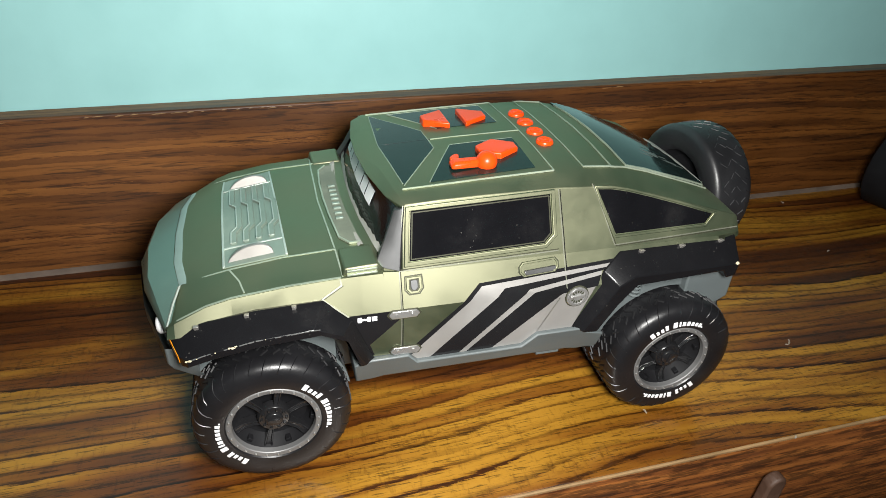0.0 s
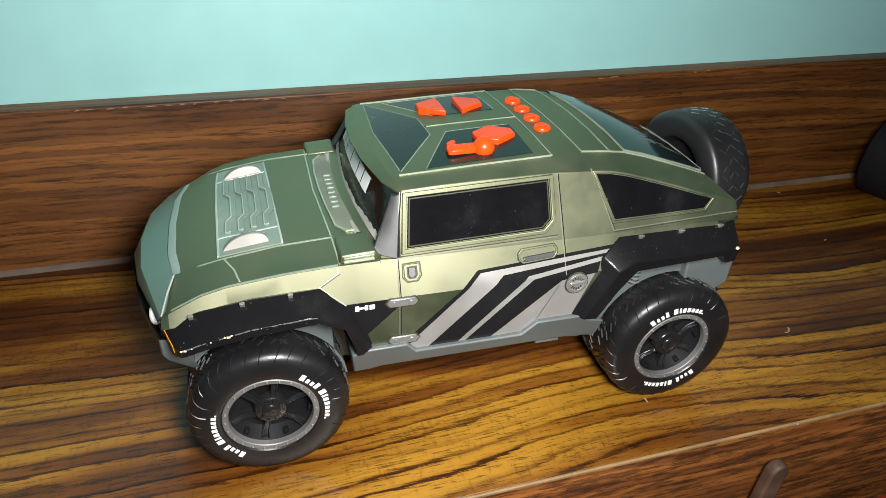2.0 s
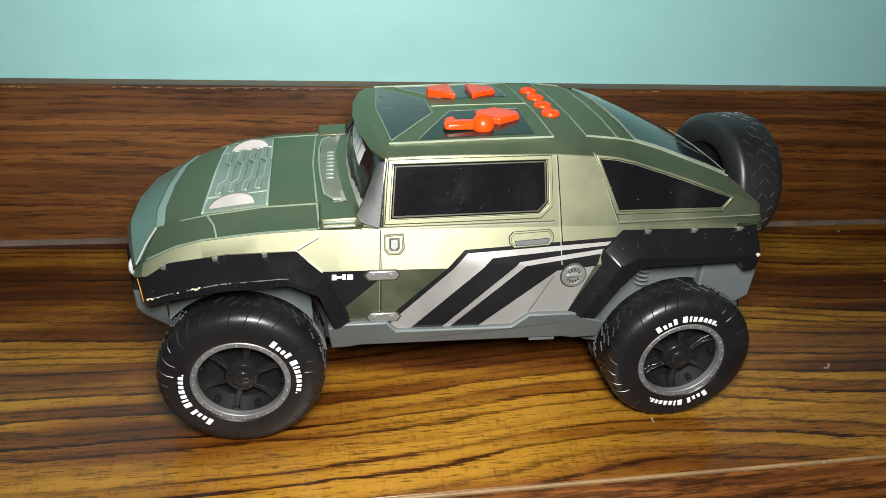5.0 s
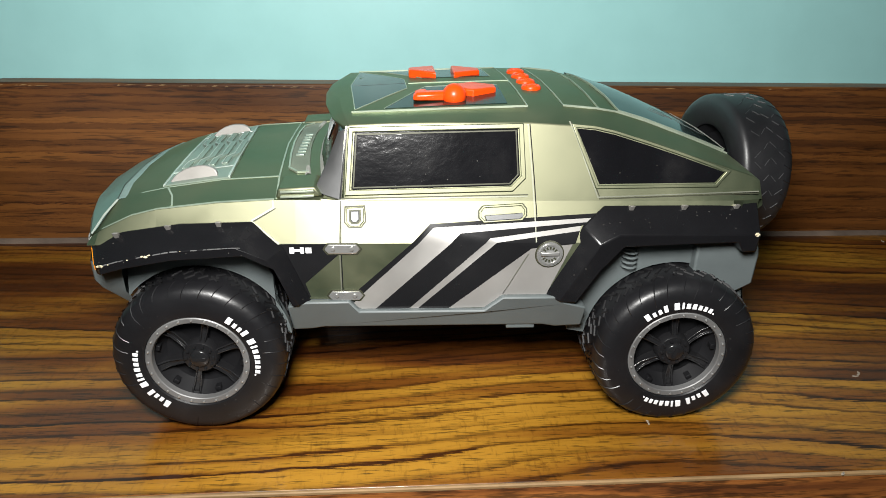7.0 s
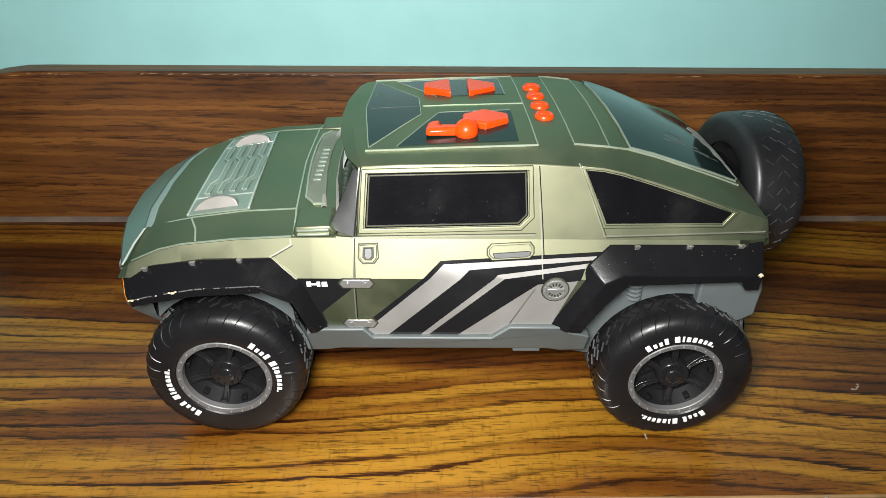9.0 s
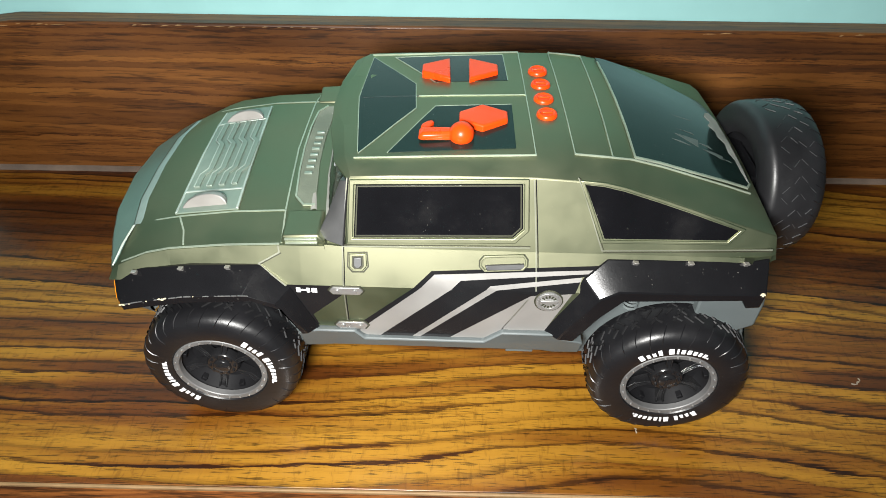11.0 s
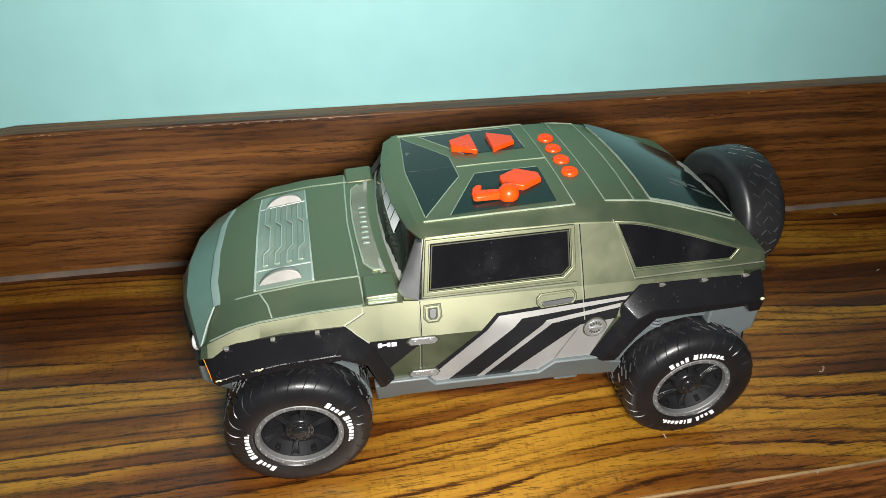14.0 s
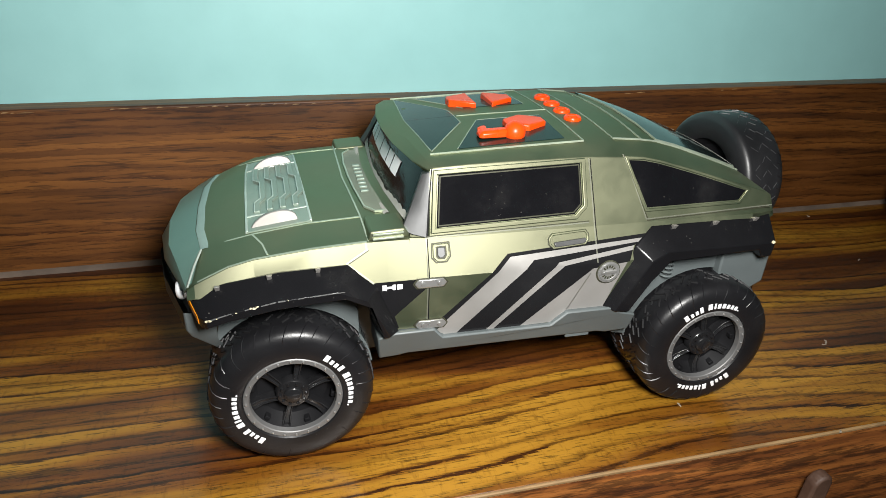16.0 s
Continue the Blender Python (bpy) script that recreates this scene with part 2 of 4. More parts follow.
def over_pigment(m, color, share):
    """Metal flake lying in a layer of plain pigment."""
    nt = m.node_tree
    flake = nt.nodes["Principled BSDF"]
    flake.inputs["Specular Tint"].default_value = (0.30, 0.52, 0.42, 1)
    pigment = add(nt, "ShaderNodeBsdfPrincipled", Roughness=0.45)
    pigment.inputs["Base Color"].default_value = (*color, 1)
    mix = nt.nodes.new("ShaderNodeMixShader")
    mix.inputs[0].default_value = share
    nt.links.new(flake.outputs[0], mix.inputs[1]), nt.links.new(pigment.outputs[0], mix.inputs[2])
    nt.links.new(mix.outputs[0], nt.nodes["Material Output"].inputs[0])


over_pigment(M_PAINT, (0.034, 0.098, 0.052), 0.14)
M_GROOVE = plastic("dark_groove", (0.045, 0.046, 0.028), 0.5, metal=0.3, bump=0.0)
# Highlights along the panel lines are put into these two paler colours.
M_SEAM = plastic("worn_panel_line", (0.35, 0.40, 0.315), 0.38, metal=0.5, bump=0.0, vary=0.4)
M_EDGE = plastic("soft_panel_edge", (0.30, 0.31, 0.245), 0.42, metal=0.7, bump=0.0, vary=0.3)
M_LIP = plastic("worn_nose_lip", (0.29, 0.36, 0.33), 0.4, metal=0.5, vary=0.3, dust=0.5)
# Dusty nose; the room's mint reflection is put into its paler colour.
M_NOSE = plastic("pale_green_paint", (0.18, 0.28, 0.24), 0.34, metal=0.6, vary=0.15, dust=0.5)
M_BLACK = plastic("gloss_black_plastic", (0.007, 0.007, 0.008), 0.24, bump=0.05, dust=0.6, spec=0.32, film_level=0.03)
M_RUBBER = plastic("black_rubber", (0.009, 0.009, 0.0102), 0.34, grain=420.0, vary=0.6, bump=0.22, dust=0.2, spec=0.45)
M_DISH = plastic("dark_wheel_plastic", (0.009, 0.009, 0.010), 0.5, vary=0.4, bump=0.05, spec=0.1)
M_SPOKE = plastic("gloss_spoke_plastic", (0.012, 0.012, 0.013), 0.2, vary=0.4, bump=0.02, spec=0.5, dust=0.3)
M_GLASS = plastic("black_window_plastic", (0.005, 0.005, 0.006), 0.12, grain=300.0, vary=0.5, bump=0.22, dust=0.5, film_level=0.04)
M_REARGLASS = plastic("smoked_rear_window", (0.004, 0.012, 0.010), 0.1, bump=0.01, dust=0.5, film_level=0.04, spec=0.4)
M_ROOFPANEL = plastic("dark_roof_panel", (0.006, 0.017, 0.015), 0.2, bump=0.02, dust=0.5, spec=0.25, film_level=0.02)
M_GREY = plastic("grey_chassis_plastic", (0.092, 0.108, 0.110), 0.5, vary=0.2, bump=0.08)
M_SILVER = plastic("silver_paint", (0.125, 0.127, 0.128), 0.42, metal=0.75, vary=0.2, bump=0.05)
M_CHROME = plastic("bright_badge", (0.50, 0.50, 0.49), 0.28, metal=0.75, vary=0.2)
M_RING = plastic("grey_rim_metal", (0.19, 0.19, 0.19), 0.5, metal=0.5, vary=0.4)
M_TREADBAR = plastic("dull_tread_rubber", (0.012, 0.012, 0.013), 0.55, grain=500.0, vary=0.8, bump=0.1, spec=0.3)
# Spare's tread bars: the glint on their edges is put into a lighter grey.
M_TREAD = plastic("scuffed_rubber", (0.045, 0.046, 0.048), 0.4, grain=500.0, vary=0.8, bump=0.1)
M_SCOOP = plastic("pale_silver_scoop", (0.33, 0.315, 0.295), 0.45, metal=0.5, vary=0.15)
M_HOODPLATE = plastic("dusty_vent_plate", (0.25, 0.31, 0.26), 0.4, metal=0.45, vary=0.3, dust=0.8, film_level=0.4)
M_COWL = plastic("dusty_cowl", (0.165, 0.185, 0.14), 0.6, metal=0.1, vary=0.5, dust=1.0, bump=0.3, film_level=0.5)
# Bright edges of louvres, vent plate and nose crease: highlights held in the colour.
M_LOUVRE = plastic("worn_pale_ridge", (0.46, 0.52, 0.47), 0.4, metal=0.5, bump=0.0, vary=0.4)
M_SMEAR = plastic("thin_dust_smear", (0.10, 0.12, 0.11), 0.5, bump=0.1, vary=0.8, dust=0.6)
M_ORANGE = plastic("orange_plastic", (0.80, 0.058, 0.004), 0.3, bump=0.02, vary=0.08, spec=0.3, dust=0.35, film_level=0.0)
M_AMBER = plastic("amber_lens", (0.85, 0.28, 0.01), 0.25, bump=0.0)
M_WHITE = plastic("white_print", (0.82, 0.83, 0.84), 0.5, bump=0.0, vary=0.08)
M_STRIPE_BLACK = plastic("black_decal", (0.010, 0.010, 0.011), 0.2, bump=0.01, dust=0.15)
M_STRIPE_SILVER = plastic("silver_decal", (0.35, 0.34, 0.325), 0.42, metal=0.5, vary=0.15)
M_CHIP = plastic("chipped_edge", (0.62, 0.55, 0.38), 0.6, bump=0.0, vary=0.5)
M_LAMP = plastic("clear_headlight", (0.75, 0.77, 0.78), 0.12, coat=0.5, bump=0.0)
M_DUST = plastic("grey_dust", (0.30, 0.30, 0.27), 0.9, bump=0.5, vary=0.8)
M_SPARE = plastic("dusty_spare_rubber", (0.013, 0.013, 0.0145), 0.42, grain=500.0, vary=0.6, bump=0.12, dust=0.1)
M_LINT = plastic("pale_lint", (0.30, 0.26, 0.21), 0.9, bump=0.0)


# ---- mesh helpers: coordinates in millimetres of the place ----
YC = 70.5  # middle of the toy car


def base(ob):
    v = Vector((0, 0, 0))
    while ob is not None:
        v += ob.location
        ob = ob.parent
    return v


def part(name, bm, material, parent=None, label="", bevel=0.0, sharp=28, closed=True, local=False, askew=True):
    """Links a bmesh in millimetres as one mesh object under a thing or part."""
    if closed:
        bmesh.ops.recalc_face_normals(bm, faces=bm.faces[:])
    if askew and not local and parent is not None:
        for v in bm.verts:   # the body sits a little askew on its wheels
            k = max(0.0, v.co.y - 5.0)
            v.co.y -= k / 65.5 * (2.5 - 0.022 * (v.co.x + 30))
            v.co.x -= 0.03 * k
    if not local and parent is not None:
        for v in bm.verts:   # the far front corner is rounded off
            if v.co.y < 60 and v.co.x < -26 and v.co.z > 84:
                v.co.x -= 1.3 * min(1.0, (60 - v.co.y) / 15) * min(1.0, (-26 - v.co.x) / 8) * min(1.0, max(0.0, v.co.y - 6) / 16)
            if v.co.y > 82 and v.co.x < 0:
                w = ((v.co.y - 82) / 49) ** 2
                v.co.y += 0.06 * w * v.co.x
                v.co.x *= 1 - 0.30 * min(w, 1.2)
    me = bpy.data.meshes.new(name)
    bm.to_mesh(me)
    bm.free()
    off = Vector((0, 0, 0)) if local or parent is None else base(parent)
    me.transform(Matrix.Translation(-off) @ Matrix.Diagonal((0.001, 0.001, 0.001, 1)))
    me.materials.append(material)
    me.shade_smooth()
    me.set_sharp_from_angle(angle=radians(sharp))
    ob = new(name, me)
    if parent is not None:
        ob.parent = parent
    if label:
        ob["label"] = label
    if bevel:
        mod = ob.modifiers.new("edge", "BEVEL")
        mod.width, mod.segments, mod.limit_method, mod.angle_limit = bevel * 0.001, 2, "ANGLE", radians(25)
    return ob


def grid(rows, loop=False, bm=None):
    bm = bm or bmesh.new()
    vs = [[bm.verts.new(p) for p in r] for r in rows]
    for r0, r1 in zip(vs, vs[1:]):
        n = len(r0)
        for i in range(n if loop else n - 1):
            j = (i + 1) % n
            bm.faces.new((r0[i], r0[j], r1[j], r1[i]))
    return bm, vs


def prism(points, axis, a, b, bm=None):
    """A polygon in the two other axes, pushed along axis from a to b."""
    bm = bm or bmesh.new()

    def at(p, d):
        q = list(p)
        q.insert("xyz".index(axis), d)
        return q

    lo, hi = [bm.verts.new(at(p, a)) for p in points], [bm.verts.new(at(p, b)) for p in points]
    bm.faces.new(lo), bm.faces.new(hi[::-1])
    for i in range(len(points)):
        j = (i + 1) % len(points)
        bm.faces.new((lo[i], hi[i], hi[j], lo[j]))
    return bm


def box(x0, x1, y0, y1, z0, z1, bm=None):
    return prism([(x0, z0), (x1, z0), (x1, z1), (x0, z1)], "y", y0, y1, bm)


def lathe(profile, steps, axis="y", bm=None, cap=False):
    """profile: (radius, along axis)."""
    rows = []
    for k in range(steps):
        a = 2 * math.pi * k / steps
        c, s = math.cos(a), math.sin(a)
        if axis == "y":
            rows.append([(r * c, d, r * s) for r, d in profile])
        elif axis == "z":
            rows.append([(r * c, r * s, d) for r, d in profile])
        else:
            rows.append([(d, r * c, r * s) for r, d in profile])
    bm = bm or bmesh.new()
    vs = [[bm.verts.new(p) for p in r] for r in rows]
    for k in range(steps):
        r0, r1 = vs[k], vs[(k + 1) % steps]
        for i in range(len(profile) - 1):
            bm.faces.new((r0[i], r0[i + 1], r1[i + 1], r1[i]))
    if cap:
        bm.faces.new([r[0] for r in vs])
        bm.faces.new([r[-1] for r in vs][::-1])
    return bm


def drape(polys, place, cuts, lift, depth, way):
    """Lays flat polygons (u, v) on a surface place(u, v), cut at its folds, lift proud of it along way, with a rim of that depth."""
    bm = bmesh.new()
    for poly in polys:
        bm.faces.new([bm.verts.new((u, v, 0)) for u, v in poly])
    for axis, values in cuts.items():
        for value in values:
            n = (1, 0, 0) if axis == "u" else (0, 1, 0)
            co = (value, 0, 0) if axis == "u" else (0, value, 0)
            bmesh.ops.bisect_plane(bm, geom=bm.verts[:] + bm.edges[:] + bm.faces[:], plane_co=co, plane_no=n)
    bmesh.ops.triangulate(bm, faces=[f for f in bm.faces if len(f.verts) > 4])
    bmesh.ops.remove_doubles(bm, verts=bm.verts[:], dist=0.01)
    way = Vector(way)
    top = bm.faces[:]
    for v in bm.verts:
        v.co = Vector(place(v.co.x, v.co.y)) + way * lift
    ret = bmesh.ops.extrude_face_region(bm, geom=top, use_keep_orig=True)
    for v in ret["geom"]:
        if isinstance(v, bmesh.types.BMVert):
            v.co -= way * depth
    return bm


def ribbon(pts, width, loop=False):
    """Mitred quads along a polyline."""
    n = len(pts)
    P = [Vector((*p, 0)) for p in pts]
    L, R = [], []
    for i in range(n):
        a = P[i] - P[i - 1] if (i > 0 or loop) else P[1] - P[0]
        b = P[(i + 1) % n] - P[i] if (i < n - 1 or loop) else P[-1] - P[-2]
        na, nb = Vector((-a.y, a.x, 0)).normalized(), Vector((-b.y, b.x, 0)).normalized()
        m = (na + nb).normalized()
        d = width / 2 / max(0.4, m.dot(nb))
        L.append((P[i] + m * d)[:2]), R.append((P[i] - m * d)[:2])
    return [[R[i], R[(i + 1) % n], L[(i + 1) % n], L[i]] for i in range(n if loop else n - 1)]


def mirrored(bm):
    out = bm.copy()
    for v in out.verts:
        v.co.y = 2 * YC - v.co.y
    bmesh.ops.reverse_faces(out, faces=out.faces[:])
    return out


def lerp(x, xs, ys):
    return float(np.interp(x, xs, ys))


# ---- surfaces of the toy car ----
def side_y(z):
    return lerp(z, (50, 61, 84.3, 99.5, 130), (3.5, 3.5, 3.6, 10.4, 20.1))


def on_side(x, z):
    return (x, side_y(z), z)


SIDE_CUTS = {"v": (61, 84.3, 99.5)}
ROOF_X = (64.5, 80, 100, 135, 150, 163, 172, 184, 198, 212, 226)
ROOF_S = (127.4, 128.0, 128.3, 128.4, 127.6, 126.4, 124.7, 121.4, 117.0, 113.0, 108.6)
ROOF_B = (130.2, 130.9, 131.8, 133.0, 133.0, 131.9, 130.1, 126.4, 121.3, 116.0, 110.4)
ROOF_C = (131.6, 132.6, 133.7, 134.9, 135.1, 134.6, 133.2, 130.0, 124.5, 118.8, 112.2)


def roof_edge_y(x):
    return lerp(x, (64, 170, 226), (28.5, 29.5, 34.0))


def on_roof(x, y):
    e = roof_edge_y(x)
    w = abs(y - YC) / (YC - e)
    zb, zc = lerp(x, ROOF_X, ROOF_B), lerp(x, ROOF_X, ROOF_C)
    return (x, y, lerp(w, (0, 0.5, 1), (zc, zc - 0.25 * (zc - zb), zb)))


ROOF_CUTS = {"u": ROOF_X, "v": (YC, 50.5, 95.5, 40.0, 106.0, 62.0, 84.0)}
HOOD_X = (-33, -20, -10, 13, 35, 53)
HOOD_E = (92.2, 97.0, 99.2, 102.6, 104.0, 104.6)   # along the fold at y 26.7
HOOD_O = (87.2, 93.6, 96.2, 98.9, 100.2, 100.4)    # along the outer edge at y 9.5


def on_hood(x, y):
    w = abs(y - YC)
    e, o = lerp(x, HOOD_X, HOOD_E), lerp(x, HOOD_X, HOOD_O)
    return (x, y, lerp(w, (0, YC - 45, YC - 26.7, YC - 9.5), (e + 1.0, e + 0.7, e, o)))


HOOD_CUTS = {"u": HOOD_X, "v": (YC, 45.0, 2 * YC - 45.0, 26.7, 2 * YC - 26.7)}


# ---- the setting: wall, back board, shelf, cabinet front, and a closed dim room ----
TURN = radians(0.85)   # the shelf runs at this angle to the toy car


def setting(name, bm, material, label, turn=True, bevel=0.0, category=""):
    ob = part(name, bm, material, None, label, bevel)
    if turn:
        ob.rotation_euler = (0, 0, TURN)
    return tagged(ob, label, category or name.split("_")[0], kind="structure")


setting("shelf_top", box(-900, 1100, -40, 196.0, -18, 0), M_SHELF, "glossy varnished shelf top with yellow and dark brown grain", category="shelf", bevel=0.6)
setting("shelf_edging", box(-900, 1100, -41.6, -40.05, -1.6, 0.3), M_EDGING, "worn pale edging strip along the shelf front", category="edging", bevel=0.5)
BOARD = [(-252, -18), (-250, 20), (-245, 50), (-236, 70), (-223, 85), (-208, 95), (-194, 101.2), (-180, 105.2), (-164, 107.3), (-150, 107.5), (1100, 107.5), (1100, -18)]
board = setting("back_board", prism(BOARD, "y", 196.05, 211), M_BOARD, "dark brown wooden board standing behind the shelf", category="board", bevel=1.2)
setting("joint_strip", prism([(193.2, 0.02), (196.0, 0.02), (196.0, 3.0), (194.6, 2.2)], "x", -900, 1100), M_JOINT, "dusty pale joint between shelf and back board", category="joint")
setting("cabinet_front", box(-900, 1100, -41.6, -40.05, -74, -1.65), M_FRONT, "worn brown wooden cabinet front below the shelf", category="cabinet")
setting("wall_north", box(-2000, 2000, 211.6, 260, -900, 1600), M_WALL, "mint green painted wall", category="wall")
setting("wall_south", box(-2000, 2000, -2500, -2450, -900, 1600), M_PLAIN, "plain wall behind the viewer", False, category="wall")
setting("wall_west", box(-2000, -1950, -2450, 211, -900, 1600), M_WALL, "plain mint side wall", False, category="wall")
setting("wall_east", box(1950, 2000, -2450, 211, -900, 1600), M_WALL, "plain mint side wall", False, category="wall")
setting("floor", box(-1950, 1950, -2450, 190, -760, -700), M_PLAIN, "plain dim floor", False, category="floor")
setting("ceiling", box(-1950, 1950, -2450, 200, 1590, 1640), M_PLAIN, "plain pale ceiling", False, category="ceiling")

random.seed(12)
bm = bmesh.new()
for x0, x1 in ((-190, -176), (-172, -150), (-148, -138), (-90, -20), (-12, 30), (250, 262), (330, 342)):
    x = x0
    while x < x1:   # scuffed slivers along the board's front edge
        ln = random.uniform(2, 9)
        z = lerp(x, (-194, -180, -164, -150), (101.2, 105.2, 107.3, 107.5)) - random.uniform(1.0, 1.8)
        h = random.uniform(0.25, 0.7)
        prism([(x, z - h), (x + ln * 0.6, z - h * 0.7), (x + ln, z), (x + ln * 0.4, z + h * 0.5)], "y", 195.75, 196.4, bm)
        x += ln + random.uniform(0.5, 7)
scuff = part("edge_wear", bm, M_EDGING, None, "pale scuffs along the board's edge")
scuff.parent = board

# ---- the toy car ----
car = new("toy_car")
car.location = (0.100, 0.0705, 0.0)
tagged(car, "olive green toy off-road car with black tyres and orange buttons", "toy car")


def pair(name, bm, material, parent=car, label="", bevel=0.0, sharp=28):
    """A part of the near flank and its twin on the far one."""
    twin = mirrored(bm)
    part(name, bm, material, parent, label, bevel, sharp)
    part(name, twin, material, parent, label, bevel, sharp)


def half(points):
    """Completes a row from the near edge to the middle with its mirror image."""
    return points + [(x, 2 * YC - y, z) for x, y, z in points[-2::-1]]


# flanks below the windows
bm = bmesh.new()
xs = (-36, -33, -20, -10, 13, 35, 43, 43.2, 53, 64, 67.5, 117.5, 125, 150, 158, 158.2, 200, 218, 222, 226, 229.5)
for far in (False, True):
    rows = []
    for x in xs:
        low = 84.0 if x <= 43 or x >= 158.2 else lerp(x, (43.2, 64, 67.5, 117.5, 125, 158), (60, 60, 55, 55, 61, 61))
        top = lerp(x, (-36, *HOOD_X), (85.2, *HOOD_O)) if x < 53 else lerp(x, (53, 58), (100.4, 99.5))
        yt = 9.5 if x < 53 else 10.4
        tail = max(0.0, (x - 222) * 0.25)
        tuck = 7.4 if x >= 222 else 0.0   # the rear end lies behind the flare
        row = [(x, 22, low), (x, side_y(low) + tail + tuck, low), (x, 3.6 + tail + tuck, max(low, 84.3)), (x, yt + tail, top), (x, 24, top - 1.0)]
        rows.append([(a, 2 * YC - b if far else b, c) for a, b, c in row])
    grid(rows, loop=True, bm=bm)
body = part("body", bm, M_PAINT, car, "olive metallic flanks", bevel=0.5, sharp=19)

# bonnet
rows = [half([(-36.9, 9.0, 84.2), (-42.2, 26.7, 82.5), (-47.4, 45.0, 81.5), (-50.4, YC, 81.0)]),
        half([(-36.0, 9.2, 85.4), (-39.0, 26.7, 88.8), (-43.3, 45.0, 88.7), (-45.9, YC, 88.6)]),
        half([(-33.5, 9.5, 87.2), (-29.5, 26.7, 93.8), (-31.8, 45.0, 94.2), (-33.0, YC, 94.4)])]
for x in (-20, -10, 13, 35, 53):
    rows.append(half([on_hood(x, y) for y in (9.5, 26.7, 45.0, YC)]))
rows += [half([(53, 9.5, 92), (53, 26.7, 92), (53, 45, 92), (53, YC, 92)]), half([(-34, 12, 83), (-38, 26.7, 81), (-43, 45, 80), (-46, YC, 80)])]
bm, vs = grid(rows)
hood = part("bonnet", bm, M_PAINT, car, "dark olive bonnet", bevel=0.35)

# nose face: the sloping panel before the bonnet line, its mint reflection put into the colour
rows = []
for k in range(5):
    f = k / 4
    lo = [(-37.0, 9.6, 84.4), (-42.5, 26.7, 83.2), (-47.7, 45, 82.2), (-50.7, YC, 81.8)]
    mid = [(-36.2, 9.8, 85.8), (-39.4, 26.7, 89.1), (-43.7, 45, 89.0), (-46.3, YC, 89.0)]
    hi = [(-33.8, 10.4, 87.8), (-29.9, 26.7, 94.1), (-32.2, 45, 94.5), (-33.4, YC, 94.7)]
    a, b, t = (lo, mid, f * 2) if f <= 0.5 else (mid, hi, f * 2 - 1)
    rows.append(half([tuple(p + (q - p) * t for p, q in zip(u, v)) for u, v in zip(a, b)]))
bm, vs = grid(rows)
part("nose_panel", bm, M_NOSE, car, "sloping nose panel, coloured paler for the mint it reflects", closed=False)

# cabin shell
rows = [half([(53.6, 11.5, 99.3), (54.4, 17, 103.5), (52.9, 28, 104.2), (51.1, 50, 104.5), (50.5, YC, 104.6)]),
        half([(60.5, 11, 99.4), (63.6, 19.3, 123.5), (62.0, 27, 125.2), (59.4, 50, 126.2), (58.6, YC, 126.5)]),
        half([(61.5, 10.6, 99.4), (63.0, 20.0, 126.2), (57.5, 27.6, 127.6), (53.3, 50, 128.4), (52.2, YC, 128.7)])]
for i, x in enumerate(ROOF_X):
    e = roof_edge_y(x)
    front = 1.0 if i == 0 else 0.0
    y1 = side_y(ROOF_S[i]) if x < 226 else side_y(ROOF_S[i]) + 1
    rows.append(half([(x, side_y(99.5) + max(0, x - 222) * 0.25, 99.3), (x, y1, ROOF_S[i]), (x - front * 2.8, e, ROOF_B[i]),
                      (x - front * 5.4, (e + YC) / 2, on_roof(x, (e + YC) / 2)[2]), (x - front * 6.4, YC, ROOF_C[i])]))
rows.append(half([(231, 12.6, 99.3), (230.5, 16.0, 106.0), (230.5, 34, 107.5), (231, 52, 108.2), (231.2, YC, 108.6)]))
rows.append(half([(232, 13, 96.5), (232, 18, 96.6), (232, 34, 96.8), (232.5, 52, 97), (233, YC, 97)]))
rows.append(half([(224, 18, 84), (227, 24, 84), (229, 34, 84), (229, 52, 84), (229, YC, 84)]))
bm, vs = grid(rows)
cabin = part("cabin", bm, M_PAINT, car, "olive metallic roof and pillars", bevel=1.0, closed=False, sharp=40)

# windscreen, dark and curved, with a band of white bars
W0 = [(53.2, 17.5, 103.8), (51.7, 28, 104.6), (49.7, 50, 105.0), (49.1, YC, 105.1)]
W1 = [(62.4, 20.0, 122.8), (60.6, 27.5, 124.6), (57.9, 50, 125.6), (57.1, YC, 125.9)]


def on_screen(u, v):
    """u: y across, v: 0 at the foot to 1 at the top, 0.6 mm proud."""
    yy = u if u <= YC else 2 * YC - u
    ys = [p[1] for p in W0]
    a = [lerp(yy, ys, [p[i] for p in W0]) for i in (0, 2)]
    b = [lerp(yy, [p[1] for p in W1], [p[i] for p in W1]) for i in (0, 2)]
    return (a[0] + (b[0] - a[0]) * v + 0.5, u, a[1] + (b[1] - a[1]) * v + 0.3)


